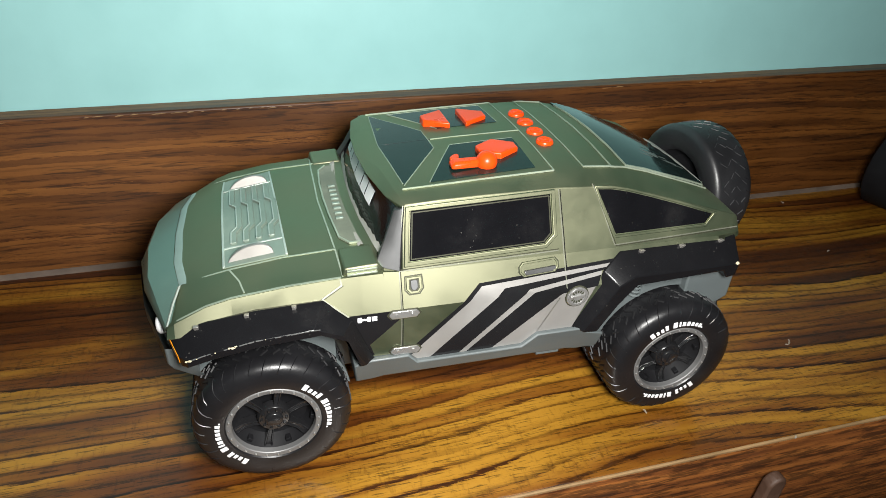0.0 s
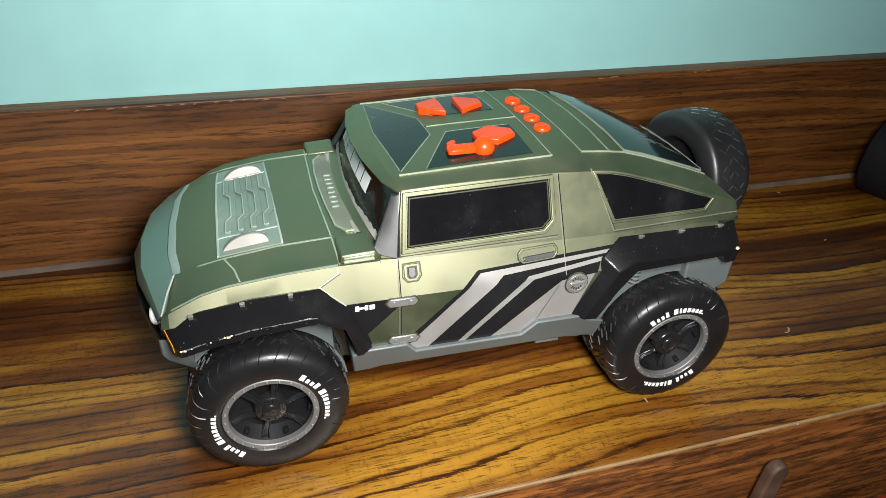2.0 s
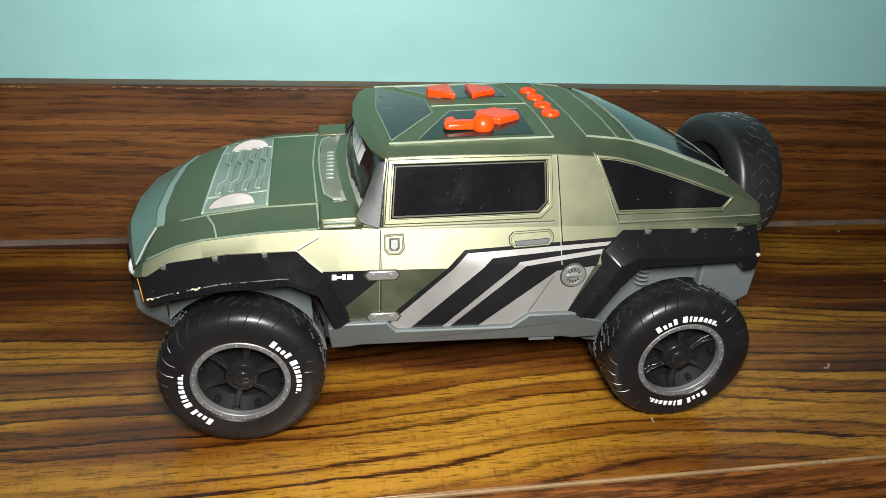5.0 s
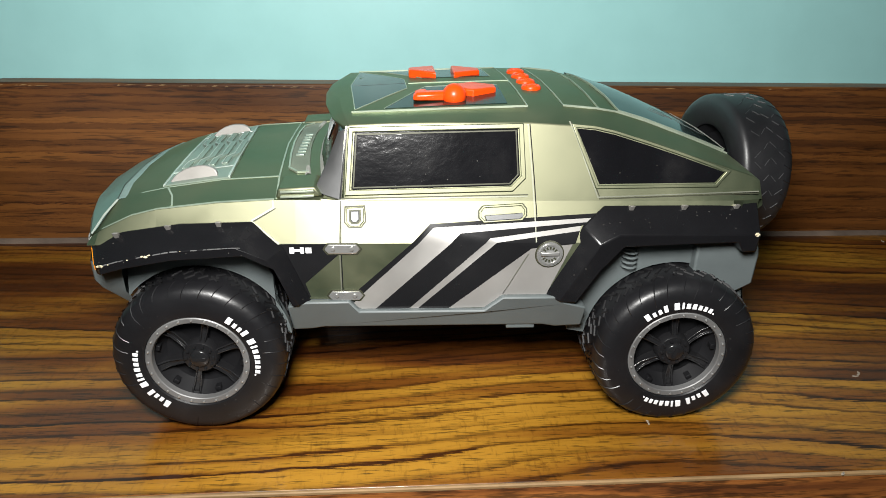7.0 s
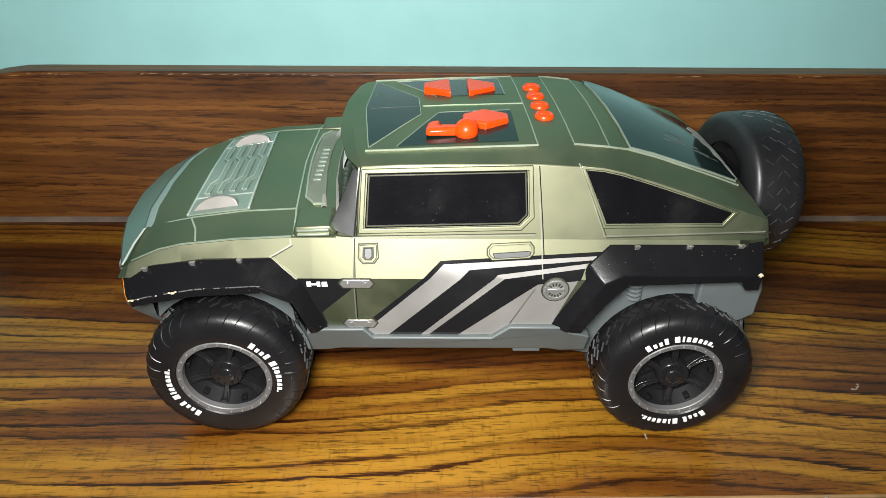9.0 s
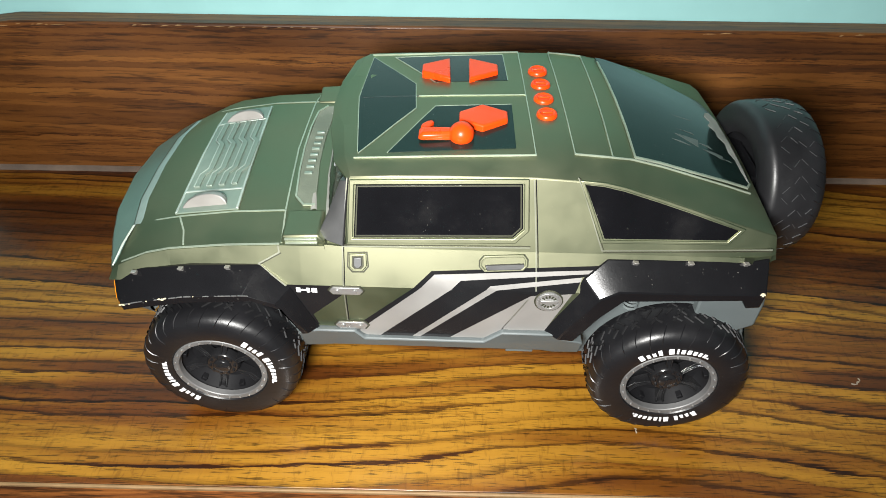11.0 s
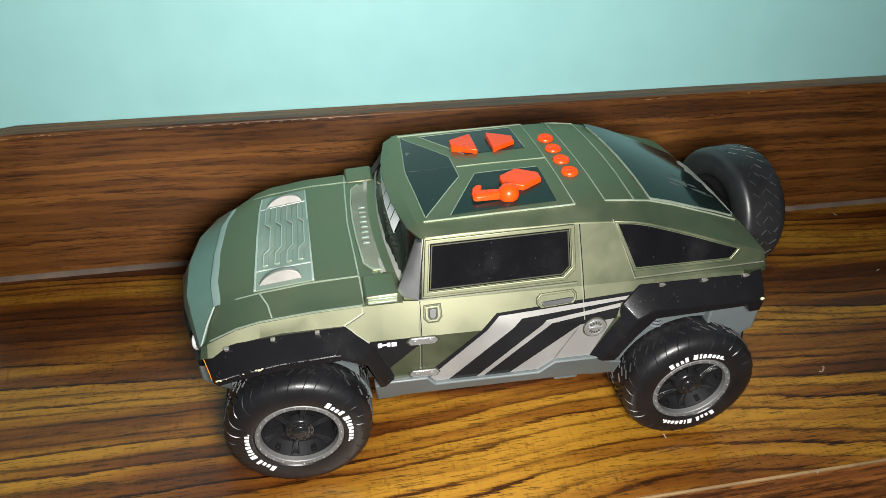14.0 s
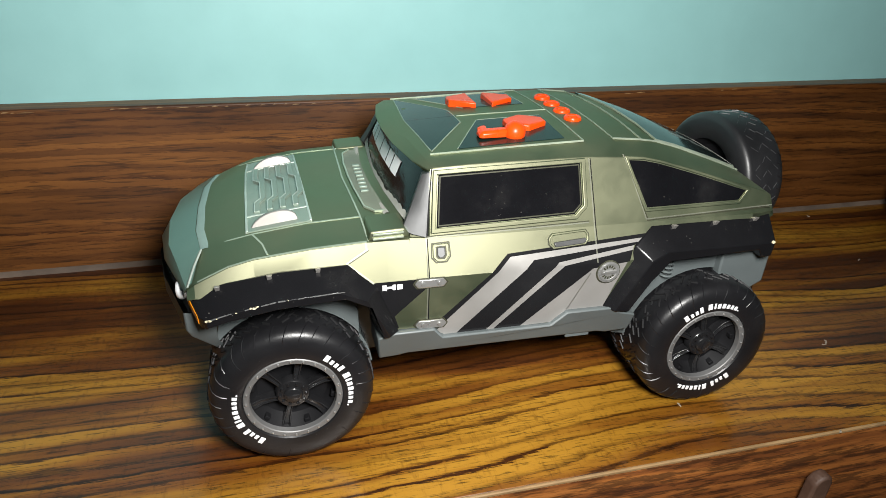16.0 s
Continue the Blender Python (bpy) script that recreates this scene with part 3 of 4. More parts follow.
us = [17.5, 20, 24, 28, 36, 44, 52, 62, YC]
us += [2 * YC - u for u in us[-2::-1]]
bm, vs = grid([[on_screen(max(u, 17.5 + 2.5 * v) if u < YC else min(u, 2 * YC - 17.5 - 2.5 * v), v) for u in us] for v in (0, 0.25, 0.5, 0.75, 1.0)])
ret = bmesh.ops.extrude_face_region(bm, geom=bm.faces[:])
for v in ret["geom"]:
    if isinstance(v, bmesh.types.BMVert):
        v.co += Vector((1.5, 0, -0.4))
screen = part("windscreen", bm, M_GLASS, car, "gloss black windscreen, dusty at its foot")
for i, (a, b) in enumerate(((45.0, 54.2), (55.2, 63.4), (64.4, 77.8), (78.8, 92.0), (93.0, 101.4), (102.4, 111.8))):
    rows = [[tuple(Vector(on_screen(a + (b - a) * s, v)) + Vector((-d, 0, d * 0.3))) for s in (0, 0.5, 1)] for v, d in ((0.44, 0.0), (0.44, 0.35), (0.77, 0.35), (0.77, 0.0))]
    bm, vs = grid(rows)
    part("white_bar", bm, M_WHITE, screen, "white printed bar", closed=False)

random.seed(9)
foot = [17.8 + k * 2.0 for k in range(54)]
tops = [0.04 + 0.05 * random.random() + 0.012 * math.sin(u * 0.21) + 0.1 * (abs(u - YC) / 53) ** 2 for u in foot]
bm, vs = grid([[tuple(Vector(on_screen(u, h * f)) + Vector((-0.35 * (1 - f) - 0.05, 0, 0.1))) for u, h in zip(foot, tops)] for f in (0, 0.5, 1)])
part("dust_drift", bm, M_DUST, screen, "grey dust gathered at the foot of the windscreen", closed=False)

# silver front pillars
bm, vs = grid([[(50.2, 13.2, 103.0), (54.5, 11.4, 101.4), (60.3, 10.0, 100.0)], [(54.8, 17.0, 112.0), (58, 14.6, 112.0), (61.6, 13.8, 112.0)],
               [(60.2, 21.5, 124.2), (61.6, 19.6, 125.2), (63.3, 18.7, 126.2)]])
ret = bmesh.ops.extrude_face_region(bm, geom=bm.faces[:])
for v in ret["geom"]:
    if isinstance(v, bmesh.types.BMVert):
        v.co += Vector((1.0, 4.0, -0.5))
pair("front_pillar", bm, M_SILVER, car, "silver front pillar", bevel=0.3)

OUT = (0, -1, 0.3)


def flank(name, polys, material, parent, label="", lift=0.25, depth=0.8, bevel=0.0):
    polys = polys if isinstance(polys[0][0], (tuple, list)) else [polys]
    pair(name, drape(polys, on_side, SIDE_CUTS, lift, depth, OUT), material, parent, label, bevel)


# side windows in raised frames
DOOR_WIN = [(66.6, 124.6), (129.9, 126.3), (130.9, 109), (127.2, 105.2), (64.8, 103.6)]
QUARTER_WIN = [(153.4, 126.4), (160.5, 125.8), (168.2, 124.2), (182.1, 120.2), (193.9, 116.6), (205.8, 112.7), (213.5, 110.3), (209.7, 106.4), (162.7, 105.8)]
flank("side_window", DOOR_WIN, M_GLASS, car, "scuffed black side window", 0.15)
flank("quarter_window", QUARTER_WIN, M_GLASS, car, "black tapered rear side window", 0.15)
flank("window_frame", ribbon([(65.2, 125.6), (131.2, 127.3), (132.3, 108.4), (127.7, 104.0), (63.2, 102.4)], 1.9, True), M_PAINT, car, "raised frame round the side window", 0.9, 1.4, 0.35)
flank("window_frame", ribbon([(152.2, 127.4), (160.8, 126.8), (168.6, 125.2), (182.5, 121.2), (194.3, 117.6), (206.2, 113.7), (215.2, 110.6), (210.2, 105.2), (161.8, 104.6)], 1.3, True), M_PAINT, car, "raised frame round the rear side window", 0.6, 1.2, 0.3)

# shut lines and ledges on the flank
SEAMS = [[(63.4, 127), (61.3, 112), (60.0, 99.5), (59.8, 84), (59.8, 61)], [(134.0, 128), (136.0, 107), (136.6, 99.5), (137.4, 84.5)], [(134.6, 79.5), (125.2, 61.4)],
         [(150.4, 129), (153, 124), (162.2, 100.8), (228, 103)], [(60.2, 99.8), (134.0, 101.2)]]
for s in SEAMS:
    flank("panel_seam", ribbon(s, 0.45), M_EDGE, body, "", 0.18, 0.6)
for s in ([(34.6, 99.9), (34.9, 97.2), (26.2, 92.6)], [(26.2, 92.6), (36.8, 84.2)]):
    flank("panel_seam", ribbon(s, 0.6), M_EDGE, body, "", 1.1, 1.4)
for s in [[(63.9, 126.8), (61.9, 112), (60.6, 99.5), (60.4, 84), (60.4, 61)], [(134.7, 128), (136.7, 107), (137.3, 99.5), (138.3, 84)]]:
    flank("shut_gap", ribbon(s, 0.4), M_STRIPE_BLACK, body, "", 0.12, 0.5)

LATCH = [(62.6, 97.0), (69.4, 97.3), (69.6, 92.4), (68.0, 90.6), (64.0, 90.5), (62.4, 92.2)]
HANDLE = [(115.0, 95.8), (116.6, 97.4), (131.6, 98.2), (133.0, 96.6), (133.0, 94.4), (131.6, 92.9), (116.6, 92.0), (115.0, 93.6)]


def grown(poly, d):
    """The polygon with every corner pushed out from its middle by about d."""
    c = Vector((sum(p[0] for p in poly) / len(poly), sum(p[1] for p in poly) / len(poly)))
    return [tuple(Vector(p) + (Vector(p) - c).normalized() * d) for p in poly]


for poly in (LATCH, HANDLE):
    flank("shut_gap", ribbon(grown(poly, 0.55), 0.55, True), M_GROOVE, body, "", 0.14, 0.5)
flank("shut_gap", ribbon([(60.6, 100.4), (134.2, 101.8)], 0.4), M_GROOVE, body, "", 0.12, 0.5)
flank("shut_gap", ribbon([(162.8, 100.2), (228, 102.3)], 0.4), M_GROOVE, body, "", 0.12, 0.5)
flank("shut_gap", ribbon([(35.7, 97.0), (27.0, 92.4)], 0.4), M_GROOVE, body, "", 1.0, 1.4)
flank("shut_gap", ribbon([(151.2, 128.6), (153.7, 123.8), (162.9, 101)], 0.4), M_GROOVE, body, "", 0.12, 0.5)
flank("shut_gap", ribbon([(67.2, 123.9), (129.2, 125.6), (130.1, 109.3), (126.8, 106.0), (65.6, 104.4)], 0.5, True), M_GROOVE, body, "", 0.4, 0.5)

# stripes on the door
flank("black_stripe", [[(95.4, 91.2), (162.3, 95.0), (161.6, 93.4), (96.6, 89.9), (67.0, 60.8), (64.0, 61.5)]], M_STRIPE_BLACK, body, "black door stripe", 0.16, 0.4)
flank("silver_stripe", [[(96.6, 89.9), (161.6, 93.4), (160.6, 92.0), (107.2, 87.8), (73.4, 55.2), (67.6, 55.2), (64.0, 57.2), (67.0, 60.8)]], M_STRIPE_SILVER, body, "silver door stripe", 0.18, 0.4)
flank("black_stripe", [[(107.2, 87.8), (160.6, 92.0), (155.3, 90.4), (119.0, 86.0), (87.1, 55.2), (73.4, 55.2)]], M_STRIPE_BLACK, body, "broad black door stripe", 0.16, 0.4)
flank("silver_stripe", [[(119.0, 86.0), (155.3, 90.4), (154.8, 88.6), (121.6, 84.4), (90.6, 55.2), (87.1, 55.2)]], M_STRIPE_SILVER, body, "narrow silver door stripe", 0.18, 0.4)
flank("black_stripe", [[(121.6, 84.4), (154.8, 88.6), (153.0, 83.8), (135.6, 81.8), (103.3, 55.2), (90.6, 55.2)]], M_STRIPE_BLACK, body, "black door stripe", 0.16, 0.4)
flank("silver_panel", [[(135.6, 81.8), (152, 83.6), (143.2, 61.2), (125, 61.2), (118.5, 55.4), (103.3, 55.2)]], M_STRIPE_SILVER, body, "silver lower panel", 0.18, 0.4)
flank("black_wedge", [[(37, 84.2), (60.2, 84.2), (59.2, 79.5), (45.6, 67.0), (47.5, 60.8), (43.4, 60.8)]], M_STRIPE_BLACK, body, "black wedge behind the front wheel", 0.16, 0.4)
for a, b, c, d in ((40.4, 42.2, 80.2, 82.8), (42.2, 44.6, 81.0, 82.0), (44.6, 46.0, 80.2, 82.8), (46.6, 48.9, 80.3, 82.7)):
    flank("white_bar", [(a, c), (b, c), (b, d), (a, d)], M_WHITE, body, "small white printed bar", 0.3, 0.3)

# hinges, latch, handle, fuel cap
for x, z in ((60.9, 82.0), (61.5, 61.4)):
    out = [(x - 7.0, z), (x - 5.4, z + 2.1), (x + 5.4, z + 2.1), (x + 7.0, z), (x + 5.4, z - 2.1), (x - 5.4, z - 2.1)]
    flank("shut_gap", ribbon(grown(out, 0.4), 0.6, True), M_GROOVE, body, "", 0.3, 0.5)
    flank("hinge", out, M_CHROME, car, "bright silver door hinge", 1.1, 1.8, 0.45)
    for dx in (-3.6, 3.6):
        flank("hinge_bolt", [(x + dx + 0.9 * math.cos(a * math.pi / 4), z + 0.9 * math.sin(a * math.pi / 4)) for a in range(8)], M_CHROME, car, "", 1.7, 0.9, 0.2)
flank("latch_recess", [(63.8, 96.3), (68.3, 96.5), (68.4, 92.6), (67.3, 91.4), (64.6, 91.4), (63.6, 92.5)], M_GROOVE, car, "", 0.7, 0.5)
flank("latch", LATCH, M_PAINT, car, "raised bonnet latch plate", 0.5, 1.0, 0.3)
flank("latch_button", [(64.4, 96.0), (67.6, 96.1), (67.7, 92.9), (66.8, 92.0), (65.0, 92.0), (64.3, 92.9)], M_SILVER, car, "", 1.1, 0.8, 0.3)
flank("handle_recess", ribbon(HANDLE, 0.9, True), M_PAINT, car, "door handle surround", 0.6, 1.0, 0.25)
flank("door_handle", [(116.6, 94.2), (132.0, 95.2), (132.0, 93.6), (130.6, 92.9), (117.4, 92.2)], M_SILVER, car, "pale door handle", 0.9, 1.2, 0.35)
flank("handle_shadow_plate", [(116.4, 96.6), (131.5, 97.4), (131.8, 95.3), (116.4, 94.4)], M_PAINT, car, "", 0.12, 0.3)
cap = [(143.0 + 5.3 * math.cos(a * math.pi / 12), 79.3 + 5.3 * math.sin(a * math.pi / 12)) for a in range(24)]
flank("shut_gap", ribbon(grown(cap, 0.3), 0.6, True), M_GROOVE, body, "", 0.3, 0.5)
flank("fuel_cap", cap, M_CHROME, car, "round silver fuel cap", 0.9, 1.5, 0.4)
flank("fuel_cap_ring", ribbon([(143.0 + 4.2 * math.cos(a * math.pi / 12), 79.3 + 4.2 * math.sin(a * math.pi / 12)) for a in range(24)], 0.7, True), M_CHROME, car, "", 1.35, 0.6)
for k in range(14):
    a = 2 * math.pi * k / 14 + 0.2
    if abs(math.sin(a)) > 0.35:
        flank("cap_tooth", [(143.0 + r * math.cos(a + d), 79.3 + r * math.sin(a + d)) for r, d in ((2.2, -0.14), (3.5, -0.1), (3.5, 0.1), (2.2, 0.14))], M_GROOVE, car, "", 1.1, 0.4)
flank("fuel_cap_bar", [(139.4, 78.6), (146.6, 78.8), (146.6, 80.2), (139.4, 80.0)], M_CHROME, car, "", 1.7, 0.9, 0.25)

# wheel arch flares in gloss black
FRONT = [((47.4, 3.0, 59.5), (43.0, -0.5, 59.0), (40.6, -0.8, 59.0), (38.5, 9, 59.0)),
         ((38.2, 3.2, 82.8), (33.0, -4.5, 81.0), (35.0, -4.0, 77.0), (32.5, 10, 76.5)),
         ((26.6, 5.6, 92.8), (21.5, -6.0, 87.2), (24.5, -5.6, 83.4), (22.5, 11, 83.0)),
         ((-0.6, 5.0, 92.2), (-2.0, -6.3, 85.6), (-2.0, -6.2, 82.0), (-2.0, 12, 82.0)),
         ((-21.0, 5.6, 89.0), (-20.5, -6.3, 82.0), (-20.5, -6.2, 78.6), (-20.5, 12, 78.6)),
         ((-33.6, 8.0, 85.6), (-28.6, -6.0, 79.8), (-28.9, -5.6, 76.0), (-27.0, 12, 76.0)),
         ((-36.4, 9.6, 84.2), (-31.8, -2.4, 79.4), (-31.4, -2.6, 75.0), (-28.0, 12, 75.0)),
         ((-38.2, 15.0, 82.4), (-36.0, 8.5, 80.0), (-35.6, 8.3, 75.6), (-33.0, 15, 75.0))]
REAR = [((142.8, 3.2, 60.6), (148.5, 0.0, 59.2), (155.0, -0.4, 59.0), (156, 9, 59.0)),
        ((156.0, 5.4, 90.6), (162.0, -1.2, 85.2), (163.4, -0.6, 73.6), (165, 10, 73.6)),
        ((164.8, 9.4, 97.8), (169.5, -0.4, 89.2), (172.0, -0.2, 83.8), (173, 11, 83.8)),
        ((200.0, 9.8, 98.0), (200.0, 0.0, 89.0), (200.0, 0.2, 84.8), (200, 12, 84.8)),
        ((220.0, 10.2, 98.2), (219.0, 0.6, 88.8), (218.4, 0.8, 85.2), (218, 12, 85.2)),
        ((224.0, 10.6, 98.2), (222.0, 0.9, 88.6), (221.0, 1.0, 80.8), (220, 12, 80.8)),
        ((229.0, 12.5, 98.2), (227.2, 1.6, 88.2), (226.6, 1.6, 80.8), (224, 12, 80.8)),
        ((231.5, 22.0, 97.0), (231.0, 18.0, 87.5), (230.5, 18.0, 80.8), (226, 22, 80.8))]
for name, table in (("front_flare", FRONT), ("rear_flare", REAR)):
    bm, vs = grid([list(r) + [(r[0][0], 15.0, r[0][2] - 2.5)] for r in table], loop=True)
    bm.faces.new(vs[0]), bm.faces.new(vs[-1][::-1])
    pair(name, bm, M_BLACK, car, "gloss black wheel arch flare with worn edges", bevel=0.5)
# rivets on the flares
for x, y, z in ((-24.5, 4.6, 87.4), (-4.5, 4.0, 90.7), (14.5, 4.2, 92.0), (175.5, 8.6, 96.6), (197, 8.8, 96.8), (218.6, 9.4, 96.8)):
    bm = prism([(-1.2, 1.2), (1.2, 1.2), (1.0, -0.6), (0.4, -1.5), (-0.4, -1.5), (-1.0, -0.6)], "y", -1.0, 1.2)
    for v in bm.verts:
        v.co = Vector((x, y, z)) + Vector((v.co.x * 0.85, v.co.y - v.co.z * 0.9, v.co.z * 1.5 - v.co.y * 0.2))
    pair("rivet", bm, M_SCOOP, car, "small pale tab", bevel=0.15)
# edge highlight drawn as pale slivers, and worn chips, along the front flare
random.seed(4)
bm = bmesh.new()
EDGE_X, EDGE_Z = (-28.6, -20.5, -2, 21.5), (79.8, 82.0, 85.6, 87.2)
x = -28.4
while x < 21.0:
    ln = random.uniform(1.0, 4.5)
    if random.random() < 0.8:
        z0, z1 = lerp(x, EDGE_X, EDGE_Z), lerp(x + ln, EDGE_X, EDGE_Z)
        w = random.uniform(0.10, 0.2)
        prism([(x, z0 - w), (x + ln, z1 - w), (x + ln * 0.9, z1 + w), (x, z0 + w)], "y", -6.42, -6.1, bm)
    x += ln + random.uniform(0.0, 0.6)
part("worn_edge", bm, M_RING, car, "pale line standing for the highlight on the flare edge")
bm = bmesh.new()
for x, r in ((-28.5, 0.9), (-27.6, 0.7), (-28.2, 0.6), (-25.0, 0.35), (-17.6, 0.4), (-12.0, 0.6), (-10.8, 0.8), (-9.6, 0.5), (2.0, 0.25)):
    z = lerp(x, EDGE_X, EDGE_Z) + random.uniform(-0.3, 0.3)
    prism([(x + r * random.uniform(0.6, 1.2) * math.cos(k * 1.05), z + 0.6 * r * random.uniform(0.5, 1.2) * math.sin(k * 1.05)) for k in range(6)], "y", -6.55, -6.15, bm)
part("edge_chips", bm, M_CHIP, car, "pale chips on the front flare")
bm = bmesh.new()
for i in range(5):
    x, z = 224.5 + random.random() * 2.2, 88 + random.random() * 1.0
    prism([(x - 0.5, z - 0.3), (x + 0.4, z - 0.2), (x + 0.2, z + 0.3)], "y", 0.5 + (x - 222) * 0.14, 1.4 + (x - 222) * 0.14, bm)
part("edge_chips", bm, M_CHIP, car, "pale chips on the rear flare")
# amber side markers
bm, vs = grid([[(-36.3, 8.6, 83.2), (-32.2, -1.7, 79.4)], [(-36.2, 8.6, 79.6), (-32.0, -1.8, 76.2)]])
ret = bmesh.ops.extrude_face_region(bm, geom=bm.faces[:])
for v in ret["geom"]:
    if isinstance(v, bmesh.types.BMVert):
        v.co += Vector((-0.25, 0.05, 0))
pair("side_marker", bm, M_AMBER, car, "amber side marker")

# chassis, sills, bumpers
SILL = [(38, 57.4), (45.2, 59.6), (63, 59.8), (67, 55.2), (117.5, 55.2), (125, 61.2), (147, 61.2), (151, 58.5), (160, 56), (160, 45), (148.5, 44.4), (143, 45.4), (52, 45.4), (47, 44.6), (39, 44.2)]
bm = prism(SILL, "y", 1.2, 24)
for v in bm.verts:   # the foot of the sill is tucked in
    if v.co.y < 10 and v.co.z < 50:
        v.co.y += 4.2
pair("sill", bm, M_GREY, car, "grey plastic sill", bevel=0.8)
pair("sill_tab", box(128, 140, 6.0, 10, 43.6, 46.0), M_GREY, car, bevel=0.3)
part("chassis", box(-30, 222, 36, 105, 28, 82), M_GREY, car, "grey plastic underbody", bevel=1.0)
part("sill_floor", box(42, 158, 20, 121, 46, 56), M_GREY, car)
bm, vs = grid([half([(-27, 8.5, z), (-39, 10.0, z), (-43.8, 26.7, z), (-49.2, 45, z), (-52.2, YC, z)]) for z in (74.5, 66.0)] +
              [half([(-27, 9, 61), (-37.5, 11.5, 62), (-41, 26.7, 60), (-45, 45, 58), (-47, YC, 58)]), half([(-24, 12, 54), (-29, 14, 54), (-33, 26.7, 52), (-36, 45, 50), (-38, YC, 50)])])
bm2, vs2 = grid([half([(-24, 14, z), (-24, 20, z), (-24, 27, z), (-24, 45, z), (-24, YC, z)]) for z in (54, 74.5)], bm=bm)
part("front_bumper", bm, M_GREY, car, "grey plastic front bumper", bevel=0.6, closed=False)
bm, vs = grid([half([(-36.5, 9, z), (-41.4, 26.7, z), (-46.6, 45, z), (-49.6, YC, z)]) for z in (74.0, 84.0)])
part("grille", bm, M_STRIPE_BLACK, car, "black grille between the headlights", closed=False)
for y in (22, 2 * YC - 22):
    bm = lathe([(0.01, -1.8), (3.2, -1.2), (4.2, 0.0), (4.4, 1.5)], 16, axis="x")
    for v in bm.verts:
        v.co += Vector((-40.6, y, 79))
    part("headlight", bm, M_LAMP, car, "clear round headlight", sharp=60)
part("rear_bumper", prism([(206, 60), (226, 58.6), (232.6, 62.5), (232.8, 76), (231, 84), (206, 84)], "y", 8.5, 132.5), M_GREY, car, "grey plastic rear bumper", bevel=0.9)
for cx, a0, a1, clip, fore in ((200, 8, 176, 86, 0.95), (1, 6, 142, 84, 0.62)):
    steps = [radians(a0 + (a1 - a0) * k / 24) for k in range(25)]
    inner = [(cx + 36.4 * math.cos(a), 34.6 + 36.4 * math.sin(a)) for a in steps]
    outer = [(cx + min(46, max(-46, 56 * math.cos(a))) * (0.66 if math.cos(a) > 0 else fore), min(clip, 34.6 + 56 * math.sin(a))) for a in steps]
    bm, vs = grid([[(x, y, z) for x, z in inner] for y in (12.5, 16)] + [[(x, y, z) for x, z in outer] for y in (16, 12.5)] + [[(x, 12.5, z) for x, z in inner]])
    pair("inner_arch", bm, M_GREY, car, "grey inner wheel arch", bevel=0.3)
bm = bmesh.new()
for k in range(5):
    b2 = lathe([(2.6, -0.5), (3.4, 0), (2.6, 0.5)], 12, axis="z")
    for v in b2.verts:
        v.co += Vector((179, 11.6, 70 + k * 2.2))
    me = bpy.data.meshes.new("coil")
    b2.to_mesh(me)
    bm.from_mesh(me)
    b2.free()
pair("spring", bm, M_GREY, car, "grey coil spring", sharp=60)

# ---- bonnet details ----
UP = (0, 0, 1)


def top(name, polys, material, place, cuts, parent=car, label="", lift=0.25, depth=0.8, bevel=0.0):
    polys = polys if isinstance(polys[0][0], (tuple, list)) else [polys]
    return part(name, drape(polys, place, cuts, lift, depth, UP), material, parent, label, bevel, askew=False)


def two(y):
    return (y, 2 * YC - y)


top("vent_plate", [(-12.6, 28.2), (14, 27.8), (10.0, 110.2), (-14.6, 109.6)], M_HOODPLATE, on_hood, HOOD_CUTS, label="pale dusty vent plate on the bonnet", lift=0.75, depth=1.4)
for i in range(4):
    x = -6.6 + i * 5.6
    pts = [(x - 1.6, 44), (x - 1.6, 53), (x + 1.0, 57), (x + 0.6, 76), (x - 2.4, 80), (x - 2.6, 95)]
    top("louvre", ribbon(pts, 2.4), M_HOODPLATE, on_hood, HOOD_CUTS, label="raised zigzag louvre", lift=1.7, depth=1.6, bevel=0.3)
    top("louvre_edge", ribbon([(px - 1.1, py) for px, py in pts], 0.5), M_LOUVRE, on_hood, HOOD_CUTS, hood, lift=1.9, depth=0.6)
for pts in ([(-12.6, 28.4), (-14.6, 109.4)], [(14, 28.0), (10.0, 110)], [(-12.8, 42), (13.2, 41)], [(-14.2, 96.6), (10.6, 97.6)]):
    top("plate_edge", ribbon(pts, 1.0), M_LOUVRE, on_hood, HOOD_CUTS, hood, lift=1.1, depth=1.2, bevel=0.2)
for y in (30.6, 97.4):
    rings = []
    for k in range(7):
        f = k / 6
        w, hgt = 9.2 * math.sqrt(1 - f * f * 0.98), 6.2 * (1 - f * f)
        rings.append([(0.3 + w * math.cos(math.pi * j / 14) * (0.92 if j < 7 else 1.25), y + 9.5 * f + 0.35 * hgt * math.sin(math.pi * j / 14), 100.2 + 0.15 * w * math.cos(math.pi * j / 14) + hgt * math.sin(math.pi * j / 14) ** (0.7 if j < 7 else 1.25)) for j in range(15)])
    bm, vs = grid(rings)
    bm.faces.new(vs[0][::-1])
    part("bonnet_scoop", bm, M_SCOOP, car, "pale silver half-round scoop", bevel=0.3, sharp=40, askew=False)
for y in two(26.7):
    s = 1 if y < YC else -1
    top("bonnet_line", ribbon([(-29.5, y), (-10, y), (13, y), (35, y)], 0.8), M_SEAM, on_hood, HOOD_CUTS, hood, lift=0.3)
    if s > 0:
        top("bonnet_line", ribbon([(-10.5, y), (-6.5, y - 8), (-4.6, y - 15.4)], 0.7), M_SEAM, on_hood, HOOD_CUTS, hood, lift=0.3)
